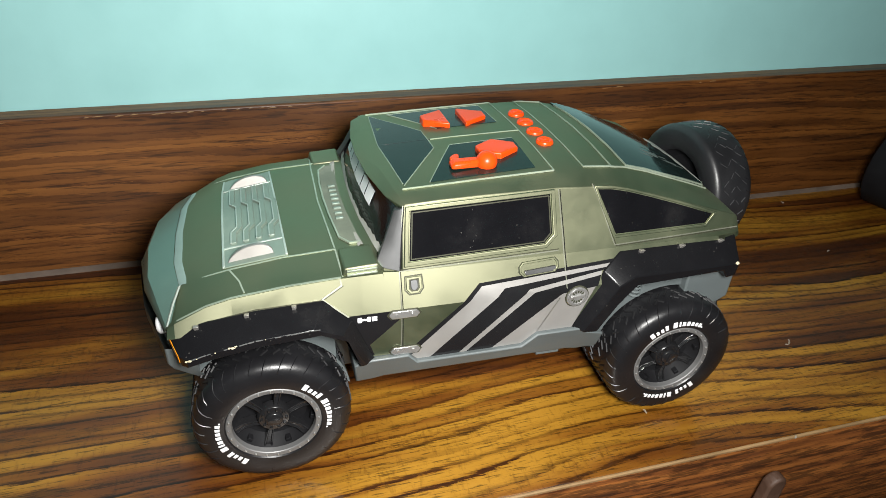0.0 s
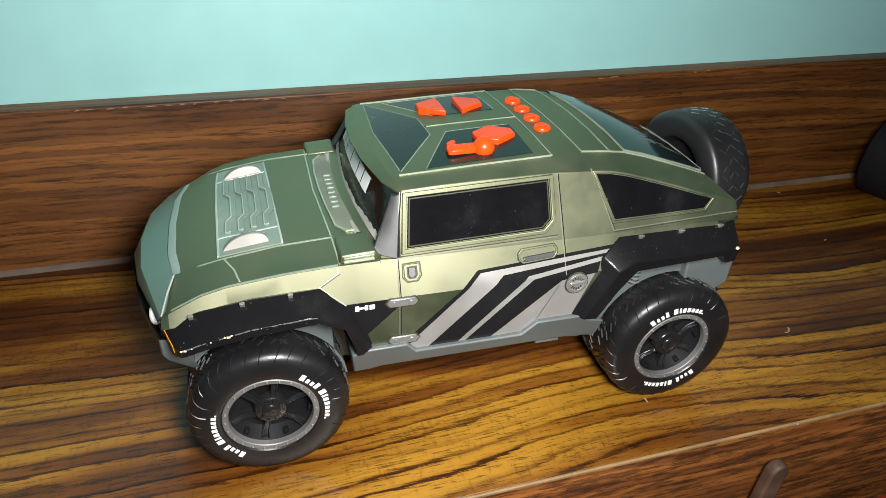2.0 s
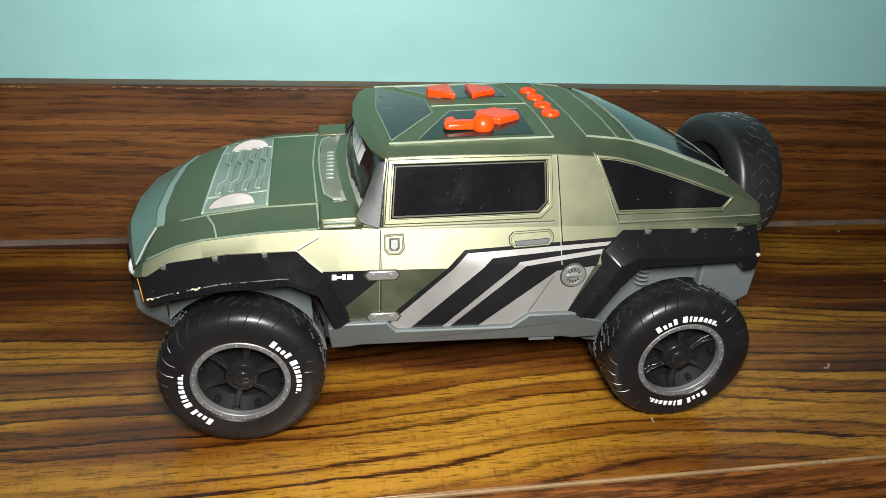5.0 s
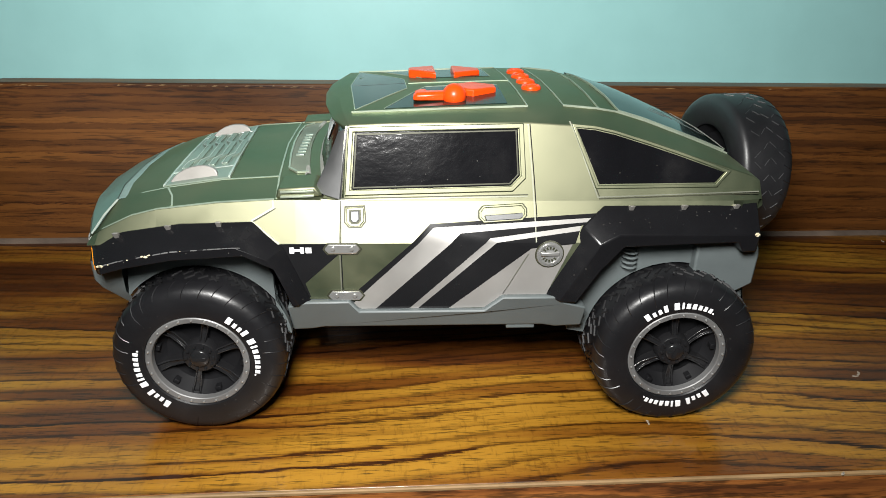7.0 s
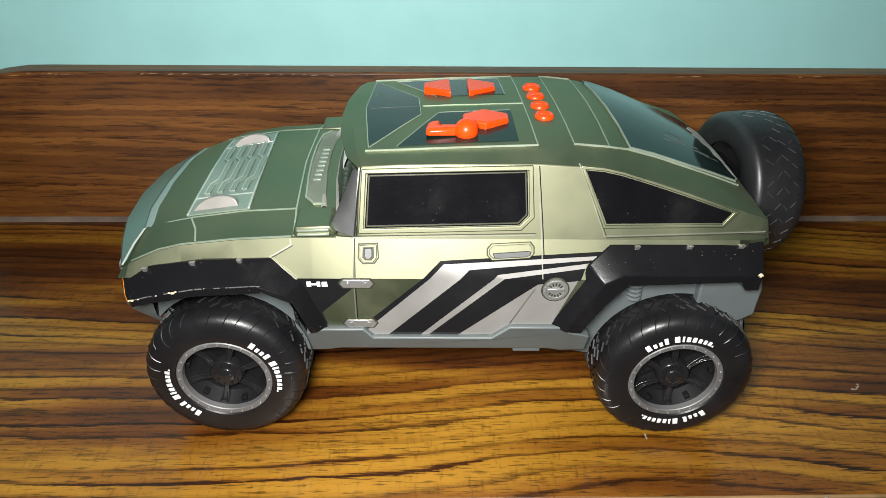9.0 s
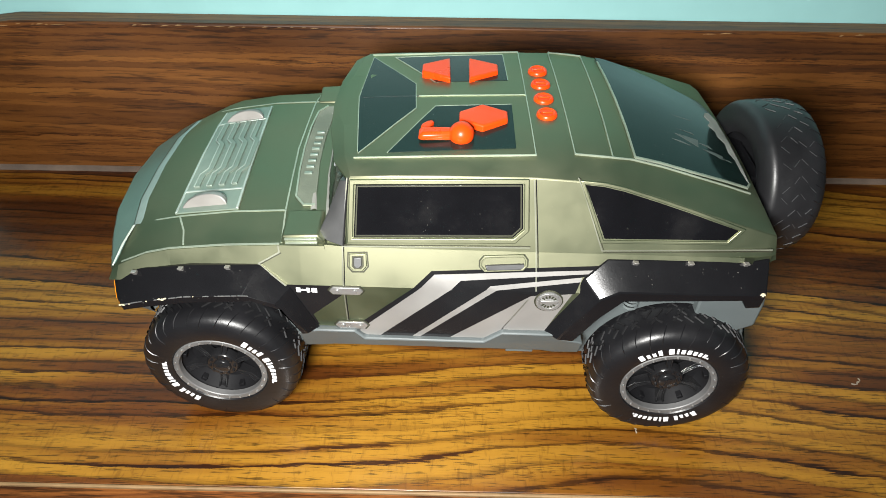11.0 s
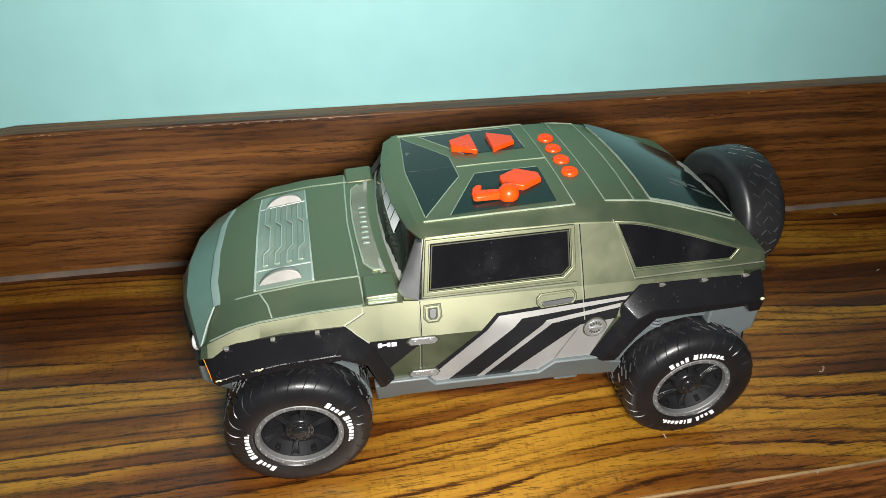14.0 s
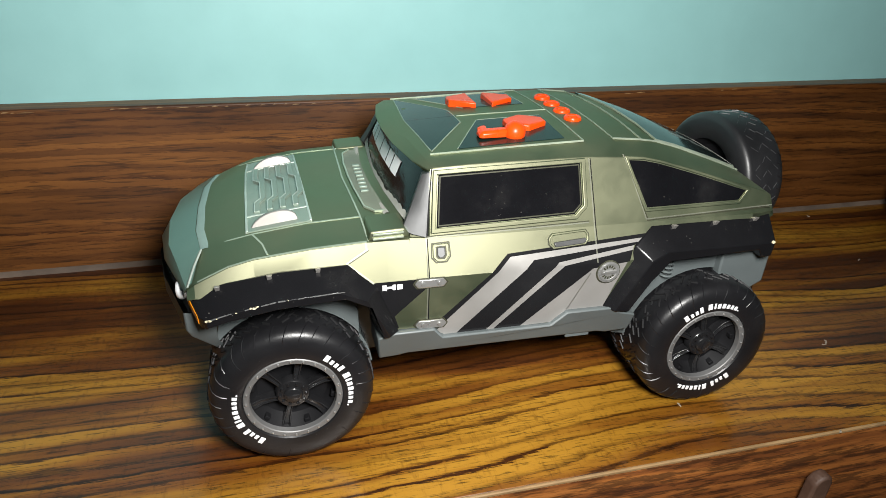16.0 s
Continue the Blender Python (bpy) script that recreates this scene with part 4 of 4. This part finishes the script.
        top("bonnet_line", ribbon([(-32, y - 16.6), (-10, y - 16.6), (35, y - 16.6)], 0.8), M_SEAM, on_hood, HOOD_CUTS, hood, lift=0.3)
top("bonnet_line", ribbon([(35.8, 10.5), (34.6, 26.7), (31.6, YC), (31.8, 110.5), (32.4, 126)], 0.7), M_SEAM, on_hood, HOOD_CUTS, hood, lift=0.3)
rows = [half([(-29.9, 27.2, 93.9), (-32.0, 45, 94.4), (-33.2, YC, 94.6)]), half([(-28.6, 27.4, 94.5), (-30.7, 45, 95.0), (-31.9, YC, 95.2)]),
        half([(-26.6, 27.6, 94.7), (-28.8, 45, 95.1), (-30.0, YC, 95.3)])]
bm, vs = grid(rows)
part("nose_lip", bm, M_LIP, car, "pale lip along the bonnet front", closed=False)
# This pale strip stands for the highlight along the nose crease.
bm, vs = grid([[(-36.6, 9.6, 85.6), (-33.2, 18.5, 90.6), (-30.4, 26.9, 94.0)], [(-35.9, 9.4, 86.6), (-32.6, 18.2, 91.4), (-29.8, 26.6, 94.6)], [(-35.3, 9.6, 86.4), (-32.0, 18.6, 91.0), (-29.3, 27.0, 94.2)]])
part("nose_crease", bm, M_LOUVRE, car, "crease on the nose, its highlight put into a pale colour", closed=False)
# cowl: dusty insert with small vents, and a block at each corner
top("cowl_insert", [(37.4, 35), (41.5, 29.5), (46.5, 29.5), (43.4, 58), (42.8, YC), (42.6, 84), (43.6, 108.5), (39.0, 108.5), (35.2, 103), (34.6, YC)], M_COWL, on_hood, HOOD_CUTS, label="dusty cowl insert below the windscreen", lift=0.5)
top("cowl_rim", ribbon([(37.4, 35), (41.5, 29.5), (46.3, 29.5)], 0.8), M_SEAM, on_hood, HOOD_CUTS, hood, lift=1.0)
top("cowl_rim", ribbon([(37.4, 35), (35.4, 54), (34.4, YC), (34.2, 88), (35.2, 103), (39.0, 108.5)], 0.8), M_SEAM, on_hood, HOOD_CUTS, hood, lift=1.0)
for i in range(8):
    y = 50 + i * 4.6
    top("cowl_vent", [(38.0, y), (41.6, y), (41.6, y + 1.4), (38.0, y + 1.4)], M_HOODPLATE, on_hood, HOOD_CUTS, car, "", 1.3, 1.2, 0.2)
rows = []
for k in range(15):
    y = 27 + k * (87 / 14)
    w = abs(y - YC) / 57.5
    x = 43.8 + 5.5 * w * w
    rows.append([(x - 1.4, y, 104.4), (x - 0.4, y, 105.3 + 0.25 * math.sin(k * 2.1)), (x + 0.9, y, 105.2), (x + 1.4, y, 104.0)])
bm, vs = grid(rows)
part("wiper_trough", bm, M_DUST, car, "dusty ridge at the foot of the windscreen", closed=False, sharp=60)
CORNER = [(35.6, 100.6), (36.6, 104.6), (51.0, 105.4), (53.5, 101.5)]
pair("cowl_corner", prism(CORNER, "y", 10.2, 26.5), M_PAINT, car, "raised cowl corner", bevel=0.8)
for z in (100.9, 102.9):
    pair("cowl_slat", prism([(37.6, z), (50.5, z + 0.5), (50.5, z + 1.4), (37.6, z + 0.9)], "y", 9.3, 11), M_SEAM, car, bevel=0.2)

# ---- roof details ----
RC = ROOF_CUTS
top("roof_window", [(66, 30.2), (86.6, 60.8), (85.2, 81.5), (63.4, 110.5), (61.2, YC)], M_ROOFPANEL, on_roof, RC, label="dark front roof window", lift=0.4)
top("roof_panel", [(94.6, 62.0), (126.2, 62.8), (126.9, 32.6), (77.4, 30.4)], M_ROOFPANEL, on_roof, RC, label="dark panel under the lever", lift=0.34)
top("roof_panel", [(93.6, 82.6), (125.4, 83.6), (124.0, 111.4), (73.5, 110.0)], M_ROOFPANEL, on_roof, RC, label="dark panel under two buttons", lift=0.34)
LINES = [[(64.6, 27.6), (134.3, 28.4), (132.5, YC), (131.2, 114.2), (62.5, 113.6)], [(87.2, YC), (132.5, YC)], [(149.2, 29.4), (147.2, YC), (145.4, 114)],
         [(163.8, 29.6), (162.2, YC), (160.6, 113)], [(149.2, 29.6), (163.8, 29.8), (172.5, 31.0), (200, 33.6), (224, 36.4)], [(145.4, 113.6), (160.6, 113.0)],
         [(66, 30.2), (86.6, 60.8), (85.2, 81.5), (63.4, 110.5), (61.4, YC), (65.6, 31.6)], [(77.4, 30.4), (94.6, 62.0), (126.2, 62.8)], [(93.6, 82.6), (73.5, 110.0), (124.0, 111.4), (125.4, 84)]]
for pts in LINES:
    top("roof_line", ribbon(pts, 0.36), M_SEAM, on_roof, RC, cabin, lift=0.46, depth=0.8)
# rear window
top("rear_window", [(173.0, 32.6), (198, 35.6), (224, 39.6), (225.8, 43), (222.6, 96), (219, 105), (198, 111), (180, 114), (168.0, 114.0), (170.6, YC)], M_REARGLASS, on_roof, RC, label="smoked rear window with dusty smears", lift=0.35)
top("rear_window_edge", ribbon([(173.0, 32.6), (198, 35.4), (223.4, 39.4), (225.6, 43)], 0.8), M_SEAM, on_roof, RC, cabin, lift=0.6)
top("rear_window_edge", ribbon([(173.0, 32.6), (170.6, YC), (168.4, 109.5)], 0.7), M_SEAM, on_roof, RC, cabin, lift=0.6)
top("shut_line", ribbon([(62.8, YC), (87.0, YC)], 0.4), M_STRIPE_BLACK, on_roof, RC, cabin, "", 0.46, 0.4)
top("dust_bank", [(224.6, 44), (225.4, 43), (223.4, 90), (221.0, 95), (218.6, 93), (216.8, 88), (218.6, 84), (216.0, 79), (218.8, 76), (218.4, 71), (221.2, 68), (220.8, 61), (222.8, 57), (223.2, 50)], M_DUST, on_roof, RC, cabin, "grey dust along the foot of the rear window", 0.45, 0.3)

random.seed(31)
for k in range(7):
    x, y = random.uniform(192, 214), random.uniform(48, 92)
    n = random.uniform(5, 12)
    top("dust_smear", [(x, y), (x + n, y + random.uniform(-5, 2)), (x + n + 1.2, y + random.uniform(0, 2.5)), (x + n * 0.5, y + 1.0)], M_SMEAR, on_roof, RC, cabin, "", 0.42, 0.1)

# orange buttons and lever
def knob(name, outline, z0, z1, label, inset=0.9):
    bm = bmesh.new()
    c = Vector((sum(p[0] for p in outline) / len(outline), sum(p[1] for p in outline) / len(outline), 0))
    mid = [tuple(c.xy + (Vector(p) - c.xy) * 1.0) for p in outline]
    inner = [tuple(c.xy + (Vector(p) - c.xy) * (1 - inset * 0.1)) for p in outline]
    bm, vs = grid([[(x, y, z0) for x, y in mid], [(x, y, z1 - 0.4) for x, y in mid], [(x, y, z1) for x, y in inner]], loop=True)
    bm.faces.new(vs[0]), bm.faces.new(vs[-1][::-1])
    return part(name, bm, M_ORANGE, car, label, bevel=0.4, askew=False)


knob("wedge_button", [(87.6, 87.4), (87.4, 94.2), (99.6, 100.6), (100.2, 81.8)], 131.5, 136.3, "orange wedge button")
knob("wedge_button", [(108.2, 101.0), (108.6, 81.8), (121.2, 88.8), (121.2, 95.4)], 131.5, 136.3, "orange wedge button")
knob("hex_button", [(104.7, 53.6), (114.1, 59.8), (124.2, 54.6), (124.1, 48.4), (114.1, 42.8), (104.8, 47.2)], 131.5, 136.5, "orange six-sided button")
bm = bmesh.new()
bmesh.ops.create_uvsphere(bm, u_segments=24, v_segments=14, radius=5.0)
for v in bm.verts:
    v.co += Vector((105.8, 39.4, 134.6))
part("lever_ball", bm, M_ORANGE, car, "orange ball of the lever", sharp=80, askew=False)
bm, vs = grid([[(101.5, y, z) for y, z in ((37.0, 133), (37.0, 135.6), (38, 136.6), (41.0, 136.6), (42, 135.6), (42, 133))], [(90.6, y, z) for y, z in ((36.6, 133), (36.6, 135.0), (37.8, 136.0), (42.0, 136.0), (43.2, 135.0), (43.2, 133))],
               [(89.0, y, z) for y, z in ((37.2, 133), (37.2, 134.2), (38, 134.6), (42.0, 134.6), (42.8, 134.2), (42.8, 133))]], loop=True)
bm.faces.new(vs[0]), bm.faces.new(vs[-1][::-1])
part("lever_arm", bm, M_ORANGE, car, "orange flat lever arm", bevel=0.4, askew=False)
bm = prism([(89.6, 42.6), (93.2, 42.6), (94.8, 46.4), (94.0, 47.8), (92.0, 47.2), (90.0, 45.0)], "z", 132.5, 135.6)
part("lever_hook", bm, M_ORANGE, car, "orange hooked end of the lever", bevel=0.5, askew=False)
for i in range(4):
    y = 55.0 + i * 12.2
    bm = lathe([(4.3, 132.5), (4.3, 135.2), (3.9, 136.0), (3.2, 136.3), (2.6, 135.9), (0.01, 135.7)], 24, axis="z")
    b2 = box(-2.2, 2.2, -0.5, 0.5, 135.5, 136.3, bm)
    for v in bm.verts:
        v.co += Vector((140.3 - i * 0.45, y, 0))
    part("round_button", bm, M_ORANGE, car, "small round orange button", bevel=0.15, askew=False)

# ---- wheels ----
TYRE = [(20.6, -2.6), (21.4, -3.7), (23.5, -4.15), (27, -4.25), (29.5, -4.1), (31.4, -3.6), (33.0, -2.5), (34.0, -0.9), (34.6, 0.9), (34.8, 2.6)]
BACK = [(34.8, 29.4), (34.4, 31.0), (32.4, 32.4), (29.0, 33.4), (20.6, 33.2)]
SPARE_BACK = [(34.8, 18.6), (34.6, 19.7), (34.0, 20.7), (32.8, 21.6), (30.8, 22.2), (27.0, 22.5), (22.5, 22.0), (20.6, 20.8)]
RIDGE_ROWS = ((3.4, 6.4, 0.09, 0.0), (7.4, 10.6, -0.09, 0.45), (11.4, 14.6, 0.09, 0.2), (15.6, 18.6, -0.09, 0.7), (19.8, 23.0, 0.08, 0.35), (24.4, 28.6, -0.09, 0.1))


def bar_on_drum(bm, a0, y0, a1, y1, r, half_width, height):
    """A thin bar with a roof-shaped top that runs over a drum of radius r."""
    n = Vector((-(y1 - y0), (a1 - a0) * r, 0)).normalized() * half_width
    rows = []
    for a, y in ((a0, y0), (a1, y1)):
        row = []
        for side, rr in ((-1, r - 0.3), (-0.5, r + height), (0.5, r + height), (1, r - 0.3)):
            t = a + side * n.x / r
            row.append((rr * math.cos(t), y + side * n.y, rr * math.sin(t)))
        rows.append(row)
    grid(rows, bm=bm)


def tread_mesh(rows, count, half_width, height, seed):
    """Short raised slanting bars in rows round the tread."""
    random.seed(seed)
    bm = bmesh.new()
    for y0, y1, skew, phase in rows:
        for k in range(count):
            a = 2 * math.pi * (k + phase) / count + random.uniform(-0.012, 0.012)
            if random.random() < 0.3:
                skew = -skew
            bar_on_drum(bm, a, y0 + random.uniform(-0.3, 0.3), a + skew, y1 + random.uniform(-0.3, 0.3), 34.8, half_width, height)
    return bm


def nick_mesh(seed):
    """Curved raised ribs over the tyre's shoulder."""
    random.seed(seed)
    bm = bmesh.new()
    for k in range(34):
        a = 2 * math.pi * k / 34 + random.uniform(-0.02, 0.02)
        reach = random.choice((3, 4, 4, 5))
        rows = []
        for i in range(reach, len(TYRE)):
            r, y = TYRE[i]
            t = a - 0.012 * (i - 3) ** 1.3
            w = 0.28 / r
            lift = 0.05 if i in (reach, len(TYRE) - 1) else 0.28
            out_r, out_y = lift * min(1, max(0, i - 4) / 4), -lift * min(1, max(0, 9 - i) / 4)
            rows.append([(r * math.cos(t - w), y + 0.1, r * math.sin(t - w)), ((r + out_r) * math.cos(t), y + out_y, (r + out_r) * math.sin(t)), (r * math.cos(t + w), y + 0.1, r * math.sin(t + w))])
        grid(rows, bm=bm)
    return bm


def tyre_parts(owner, label, back=BACK, rows=RIDGE_ROWS, count=50, width=0.62, height=0.6, rubber=M_RUBBER, bars=M_TREADBAR):
    part("tyre", lathe(TYRE + back, 128), rubber, owner, label, local=True, closed=False, sharp=40)
    tagged(part("tread_relief", tread_mesh(rows, count, width, height, 5), bars, owner, "raised slanting tread bars", local=True, closed=False), kind="stuff")
    tagged(part("shoulder_relief", nick_mesh(8), M_RUBBER, owner, "curved ribs on the tyre's shoulder", local=True, closed=False, sharp=60), kind="stuff")


def wheel_parts(owner):
    tyre_parts(owner, "black rubber tyre with a dashed tread")
    part("rim_ring", lathe([(18.0, -0.5), (18.2, -3.0), (18.5, -3.35), (20.4, -3.5), (20.8, -3.2), (20.8, -1.0)], 64), M_RING, owner, "grey bead ring with small bolts", local=True, closed=False)
    bolt = bmesh.new()
    for k in range(24):
        a = 2 * math.pi * k / 24
        b2 = lathe([(0.01, -4.15), (0.4, -4.05), (0.5, -3.5)], 6)
        for v in b2.verts:
            v.co += Vector((19.6 * math.cos(a), 0, 19.6 * math.sin(a)))
        me = bpy.data.meshes.new("bolt")
        b2.to_mesh(me)
        bolt.from_mesh(me)
        b2.free()
    part("ring_bolts", bolt, M_CHROME, owner, "", local=True, closed=False, sharp=60)
    for k in range(6):
        a = 2 * math.pi * k / 6 + 0.3
        bm = bmesh.new()
        vs = []
        for r, w, y0, y1 in ((5.0, 1.1, -0.2, 5), (9, 1.3, 1.2, 6), (14, 1.6, 2.0, 6), (18.4, 2.0, 0.8, 6)):
            for sw, yy in ((-1, y0 + 0.2), (-0.62, y0), (-0.5, y0 + 0.9), (0.5, y0 + 0.9), (0.62, y0), (1, y0 + 0.2), (1, y1), (-1, y1)):
                off = sw * w
                vs.append(bm.verts.new((r * math.cos(a) - off * math.sin(a), yy, r * math.sin(a) + off * math.cos(a))))
        for i in range(3):
            for j in range(8):
                bm.faces.new((vs[i * 8 + j], vs[i * 8 + (j + 1) % 8], vs[i * 8 + 8 + (j + 1) % 8], vs[i * 8 + 8 + j]))
        bm.faces.new(vs[:8]), bm.faces.new(vs[24:])
        part("spoke", bm, M_SPOKE, owner, "", bevel=0.15, local=True)
        bm = bmesh.new()
        vs = []
        a2 = a + math.pi / 6
        for y in (1.2, 4.5):
            for r, off in ((16.4, -1.2), (18.3, -1.3), (18.3, 1.3), (16.4, 1.2)):
                vs.append(bm.verts.new((r * math.cos(a2) - off * math.sin(a2), y, r * math.sin(a2) + off * math.cos(a2))))
        bm.faces.new(vs[:4]), bm.faces.new(vs[4:])
        for j in range(4):
            bm.faces.new((vs[j], vs[(j + 1) % 4], vs[4 + (j + 1) % 4], vs[4 + j]))
        part("rim_block", bm, M_DISH, owner, "", bevel=0.3, local=True)
    hub = lathe([(0.01, -1.5), (3.4, -1.5), (3.9, -1.1), (4.1, -0.2), (6.6, 0.0), (7.3, 0.8), (7.6, 4)], 24)
    box(-2.6, 2.6, -2.0, -1.2, -0.7, 0.7, hub)
    for k in range(10):
        a = 2 * math.pi * k / 10
        b2 = lathe([(0.01, -1.0), (0.6, -1.0), (0.75, 0.4)], 6)
        for v in b2.verts:
            v.co += Vector((5.5 * math.cos(a), 0, 5.5 * math.sin(a)))
        me = bpy.data.meshes.new("nut")
        b2.to_mesh(me)
        hub.from_mesh(me)
        b2.free()
    part("hub_cap", hub, M_SPOKE, owner, "black hub cap with nuts", local=True, closed=False, sharp=40)


def glyph_bars(start, spin=-1):
    """White sidewall print as plain blocks: two groups along the tyre, running clockwise."""
    bm = bmesh.new()
    a = start
    for w, h, gap in ((2.1, 3.0, 0.55), (1.5, 2.0, 0.5), (1.5, 2.0, 0.5), (1.6, 3.0, 1.5), (2.1, 3.0, 0.55), (0.9, 2.8, 0.5), (1.6, 2.3, 0.5), (1.6, 2.3, 0.5), (1.5, 2.0, 0.5), (1.3, 2.0, 0.5), (1.4, 2.0, 0.4), (0.6, 0.7, 0.4)):
        w, h, gap = w * 1.15, h * 1.05, gap * 1.6
        da = w / 24.6
        vs = []
        for y in (-4.55, -3.8):
            for r, k in ((23.2, 0.0), (23.2, 1.0), (23.2 + h, 0.92), (23.2 + h, 0.08)):
                t = a + spin * da * k
                yy = y if r < 24 else y + 0.1
                vs.append(bm.verts.new((r * math.cos(t), yy, r * math.sin(t))))
        bm.faces.new(vs[:4]), bm.faces.new(vs[4:])
        for j in range(4):
            bm.faces.new((vs[j], vs[(j + 1) % 4], vs[4 + (j + 1) % 4], vs[4 + j]))
        a += spin * (da + gap / 24.6)
    return bm


def wheel(x, y, spin, flip=False):
    w = part("wheel", lathe([(0.01, 7.5), (8, 7.0), (15, 6.0), (18.6, 2.0), (20.8, -1.2), (21, 30), (0.01, 30)], 48), M_DISH, car, "black toy wheel with spokes", local=True, closed=False)
    w.location = Vector((x, y, 34.8)) / 1000 - car.location
    wheel_parts(w)
    for s in (radians(56), radians(236)):
        part("sidewall_print", glyph_bars(s), M_WHITE, w, "raised white sidewall marks", bevel=0.15, local=True)
    w.rotation_euler = (0, -spin, math.pi if flip else 0)
    return w


w_front = wheel(1.0, 0.0, 0.0)
TWINS = ((200.0, 0.0, radians(76), 0.0), (1.0, 2 * YC, 1.0, math.pi), (200.0, 2 * YC, 2.0, math.pi))
for x, y, spin, flip in TWINS:
    made = {}
    for o in (w_front, *w_front.children_recursive):
        made[o] = o.copy()
        scene.collection.objects.link(made[o])
        made[o].parent = made.get(o.parent, o.parent)
    made[w_front].location = Vector((x, y, 34.8)) / 1000 - car.location
    made[w_front].rotation_euler = Euler((0, -spin, flip))
# spare wheel upright on the tailgate
spare = part("spare_wheel", lathe([(0.01, 3), (9, 2.0), (19, 0.5), (20.8, -1.2), (20.8, 19.6), (17, 15), (7, 13), (6, 18), (0.01, 18)], 48), M_DISH, car, "black spare wheel on the tailgate", local=True, closed=False)
spare.location = Vector((253.4, 75.5, 93.6)) / 1000 - car.location
tyre_parts(spare, "dusty black spare tyre", SPARE_BACK, ((2.4, 5.0, 0.07, 0.0), (6.2, 8.8, -0.08, 0.45), (9.8, 12.2, 0.08, 0.1), (13.6, 16.8, -0.08, 0.7)), 30, 0.2, 0.3, M_SPARE, M_TREAD)
spare.rotation_euler = (0, 0, radians(96))
part("spare_carrier", box(228, 240, 55, 95, 78, 104), M_BLACK, car, "black spare wheel carrier", bevel=1.0)

# ---- other things on and below the shelf ----
other = new("dark_toy")
other.location = (0.524, 0.150, 0.0348)
tagged(other, "black round toy standing near the back board in the dark", "toy")
part("tyre", lathe(TYRE + BACK, 96), M_DISH, other, "black rubber tyre", local=True, closed=False, sharp=40)
part("rim", lathe([(0.01, 6), (18, 4), (20.8, -1.2), (21, 30), (0.01, 28)], 40), M_DISH, other, "dark wheel rim", local=True, closed=False)
other.rotation_euler = (0, 0, radians(20))
M_PEG = plastic("dark_worn_wood", (0.075, 0.040, 0.026), 0.6, grain=420.0, vary=0.9, bump=0.4, dust=0.6, dust_color=(0.3, 0.2, 0.15))
for x, z in ((247, -18), (158, -21.5)):
    peg = part("wooden_batten", prism([(x - 1, z - 5), (x + 1.5, z - 1.5), (x + 5.5, z), (x + 8.5, z - 1.5), (x + 9.5, z - 5), (x + 8, -74), (x - 4.5, -74)], "y", -48.5, -41.7), M_PEG, None, bevel=1.4)
    tagged(peg, "dark worn wooden batten fixed on the cabinet front", "batten", "battens on the cabinet front")
for k, (x, y, r) in enumerate(((306.5, 27.5, 4.0), (192.5, -5.6, 1.8), (262, -37, 1.2), (412, 114, 1.6), (430, 190, 1.5), (-60, 150, 1.5))):
    random.seed(20 + k)
    bm = bmesh.new()
    p = Vector((x, y, 0.25))
    a = random.random() * 6
    pts = []
    for i in range(7):
        pts.append(p.copy())
        a += random.uniform(-1.2, 1.2)
        p += Vector((math.cos(a), math.sin(a) * 0.8, 0)) * r * 0.35
    for q, w in zip(pts, pts[1:]):
        d = (w - q).normalized()
        n = Vector((-d.y, d.x, 0)) * 0.25 * random.uniform(0.6, 1.8)
        b = [q - n, q + n, w + n, w - n]
        lo, hi = [bm.verts.new((*v.xy, 0.02)) for v in b], [bm.verts.new((*v.xy, 0.45)) for v in b]
        bm.faces.new(hi), bm.faces.new(lo[::-1])
        for i in range(4):
            j = (i + 1) % 4
            bm.faces.new((lo[i], lo[j], hi[j], hi[i]))
    tagged(part("lint", bm, M_LINT, None), "pale scrap of lint on the shelf", "lint", "lint on the shelf")

low = setting("lower_ledge", box(-900, 1100, -330, 120, -190, -160), M_FRONT, "dark lower ledge in front of the cabinet", category="ledge")
# Added panel: keeps the lit mint wall from showing through the dark recess.
setting("cabinet_back", box(-900, 1100, 120.5, 135, -190, -18.1), M_FRONT, "added panel hiding the wall behind the dark recess", category="cabinet")


def crumpled(name, x, y, w, d, h, material, label, category, seed):
    """A small crumpled packet lying on the lower ledge."""
    random.seed(seed)
    rows = []
    for i in range(7):
        rows.append([(x + w * i / 6 + random.uniform(-1, 1), y + d * j / 6 + random.uniform(-1, 1), -160 + (h * random.uniform(0.6, 1.0) if 0 < i < 6 and 0 < j < 6 else 0.2)) for j in range(7)])
    bm, vs = grid(rows)
    ob = part(name, bm, material, None, closed=False, sharp=20)
    return tagged(ob, label, category)


M_GREENFOIL = plastic("green_foil", (0.16, 0.32, 0.12), 0.35, metal=0.3, vary=0.8)
M_REDFOIL = plastic("red_foil", (0.55, 0.05, 0.03), 0.35, vary=0.3)
crumpled("green_packet", 392, -36, 24, 36, 10, M_GREENFOIL, "crumpled green packet on the dark lower ledge", "packet", 3)
crumpled("red_packet", 418, -40, 46, 40, 14, M_REDFOIL, "crumpled red packet on the dark lower ledge", "packet", 5)
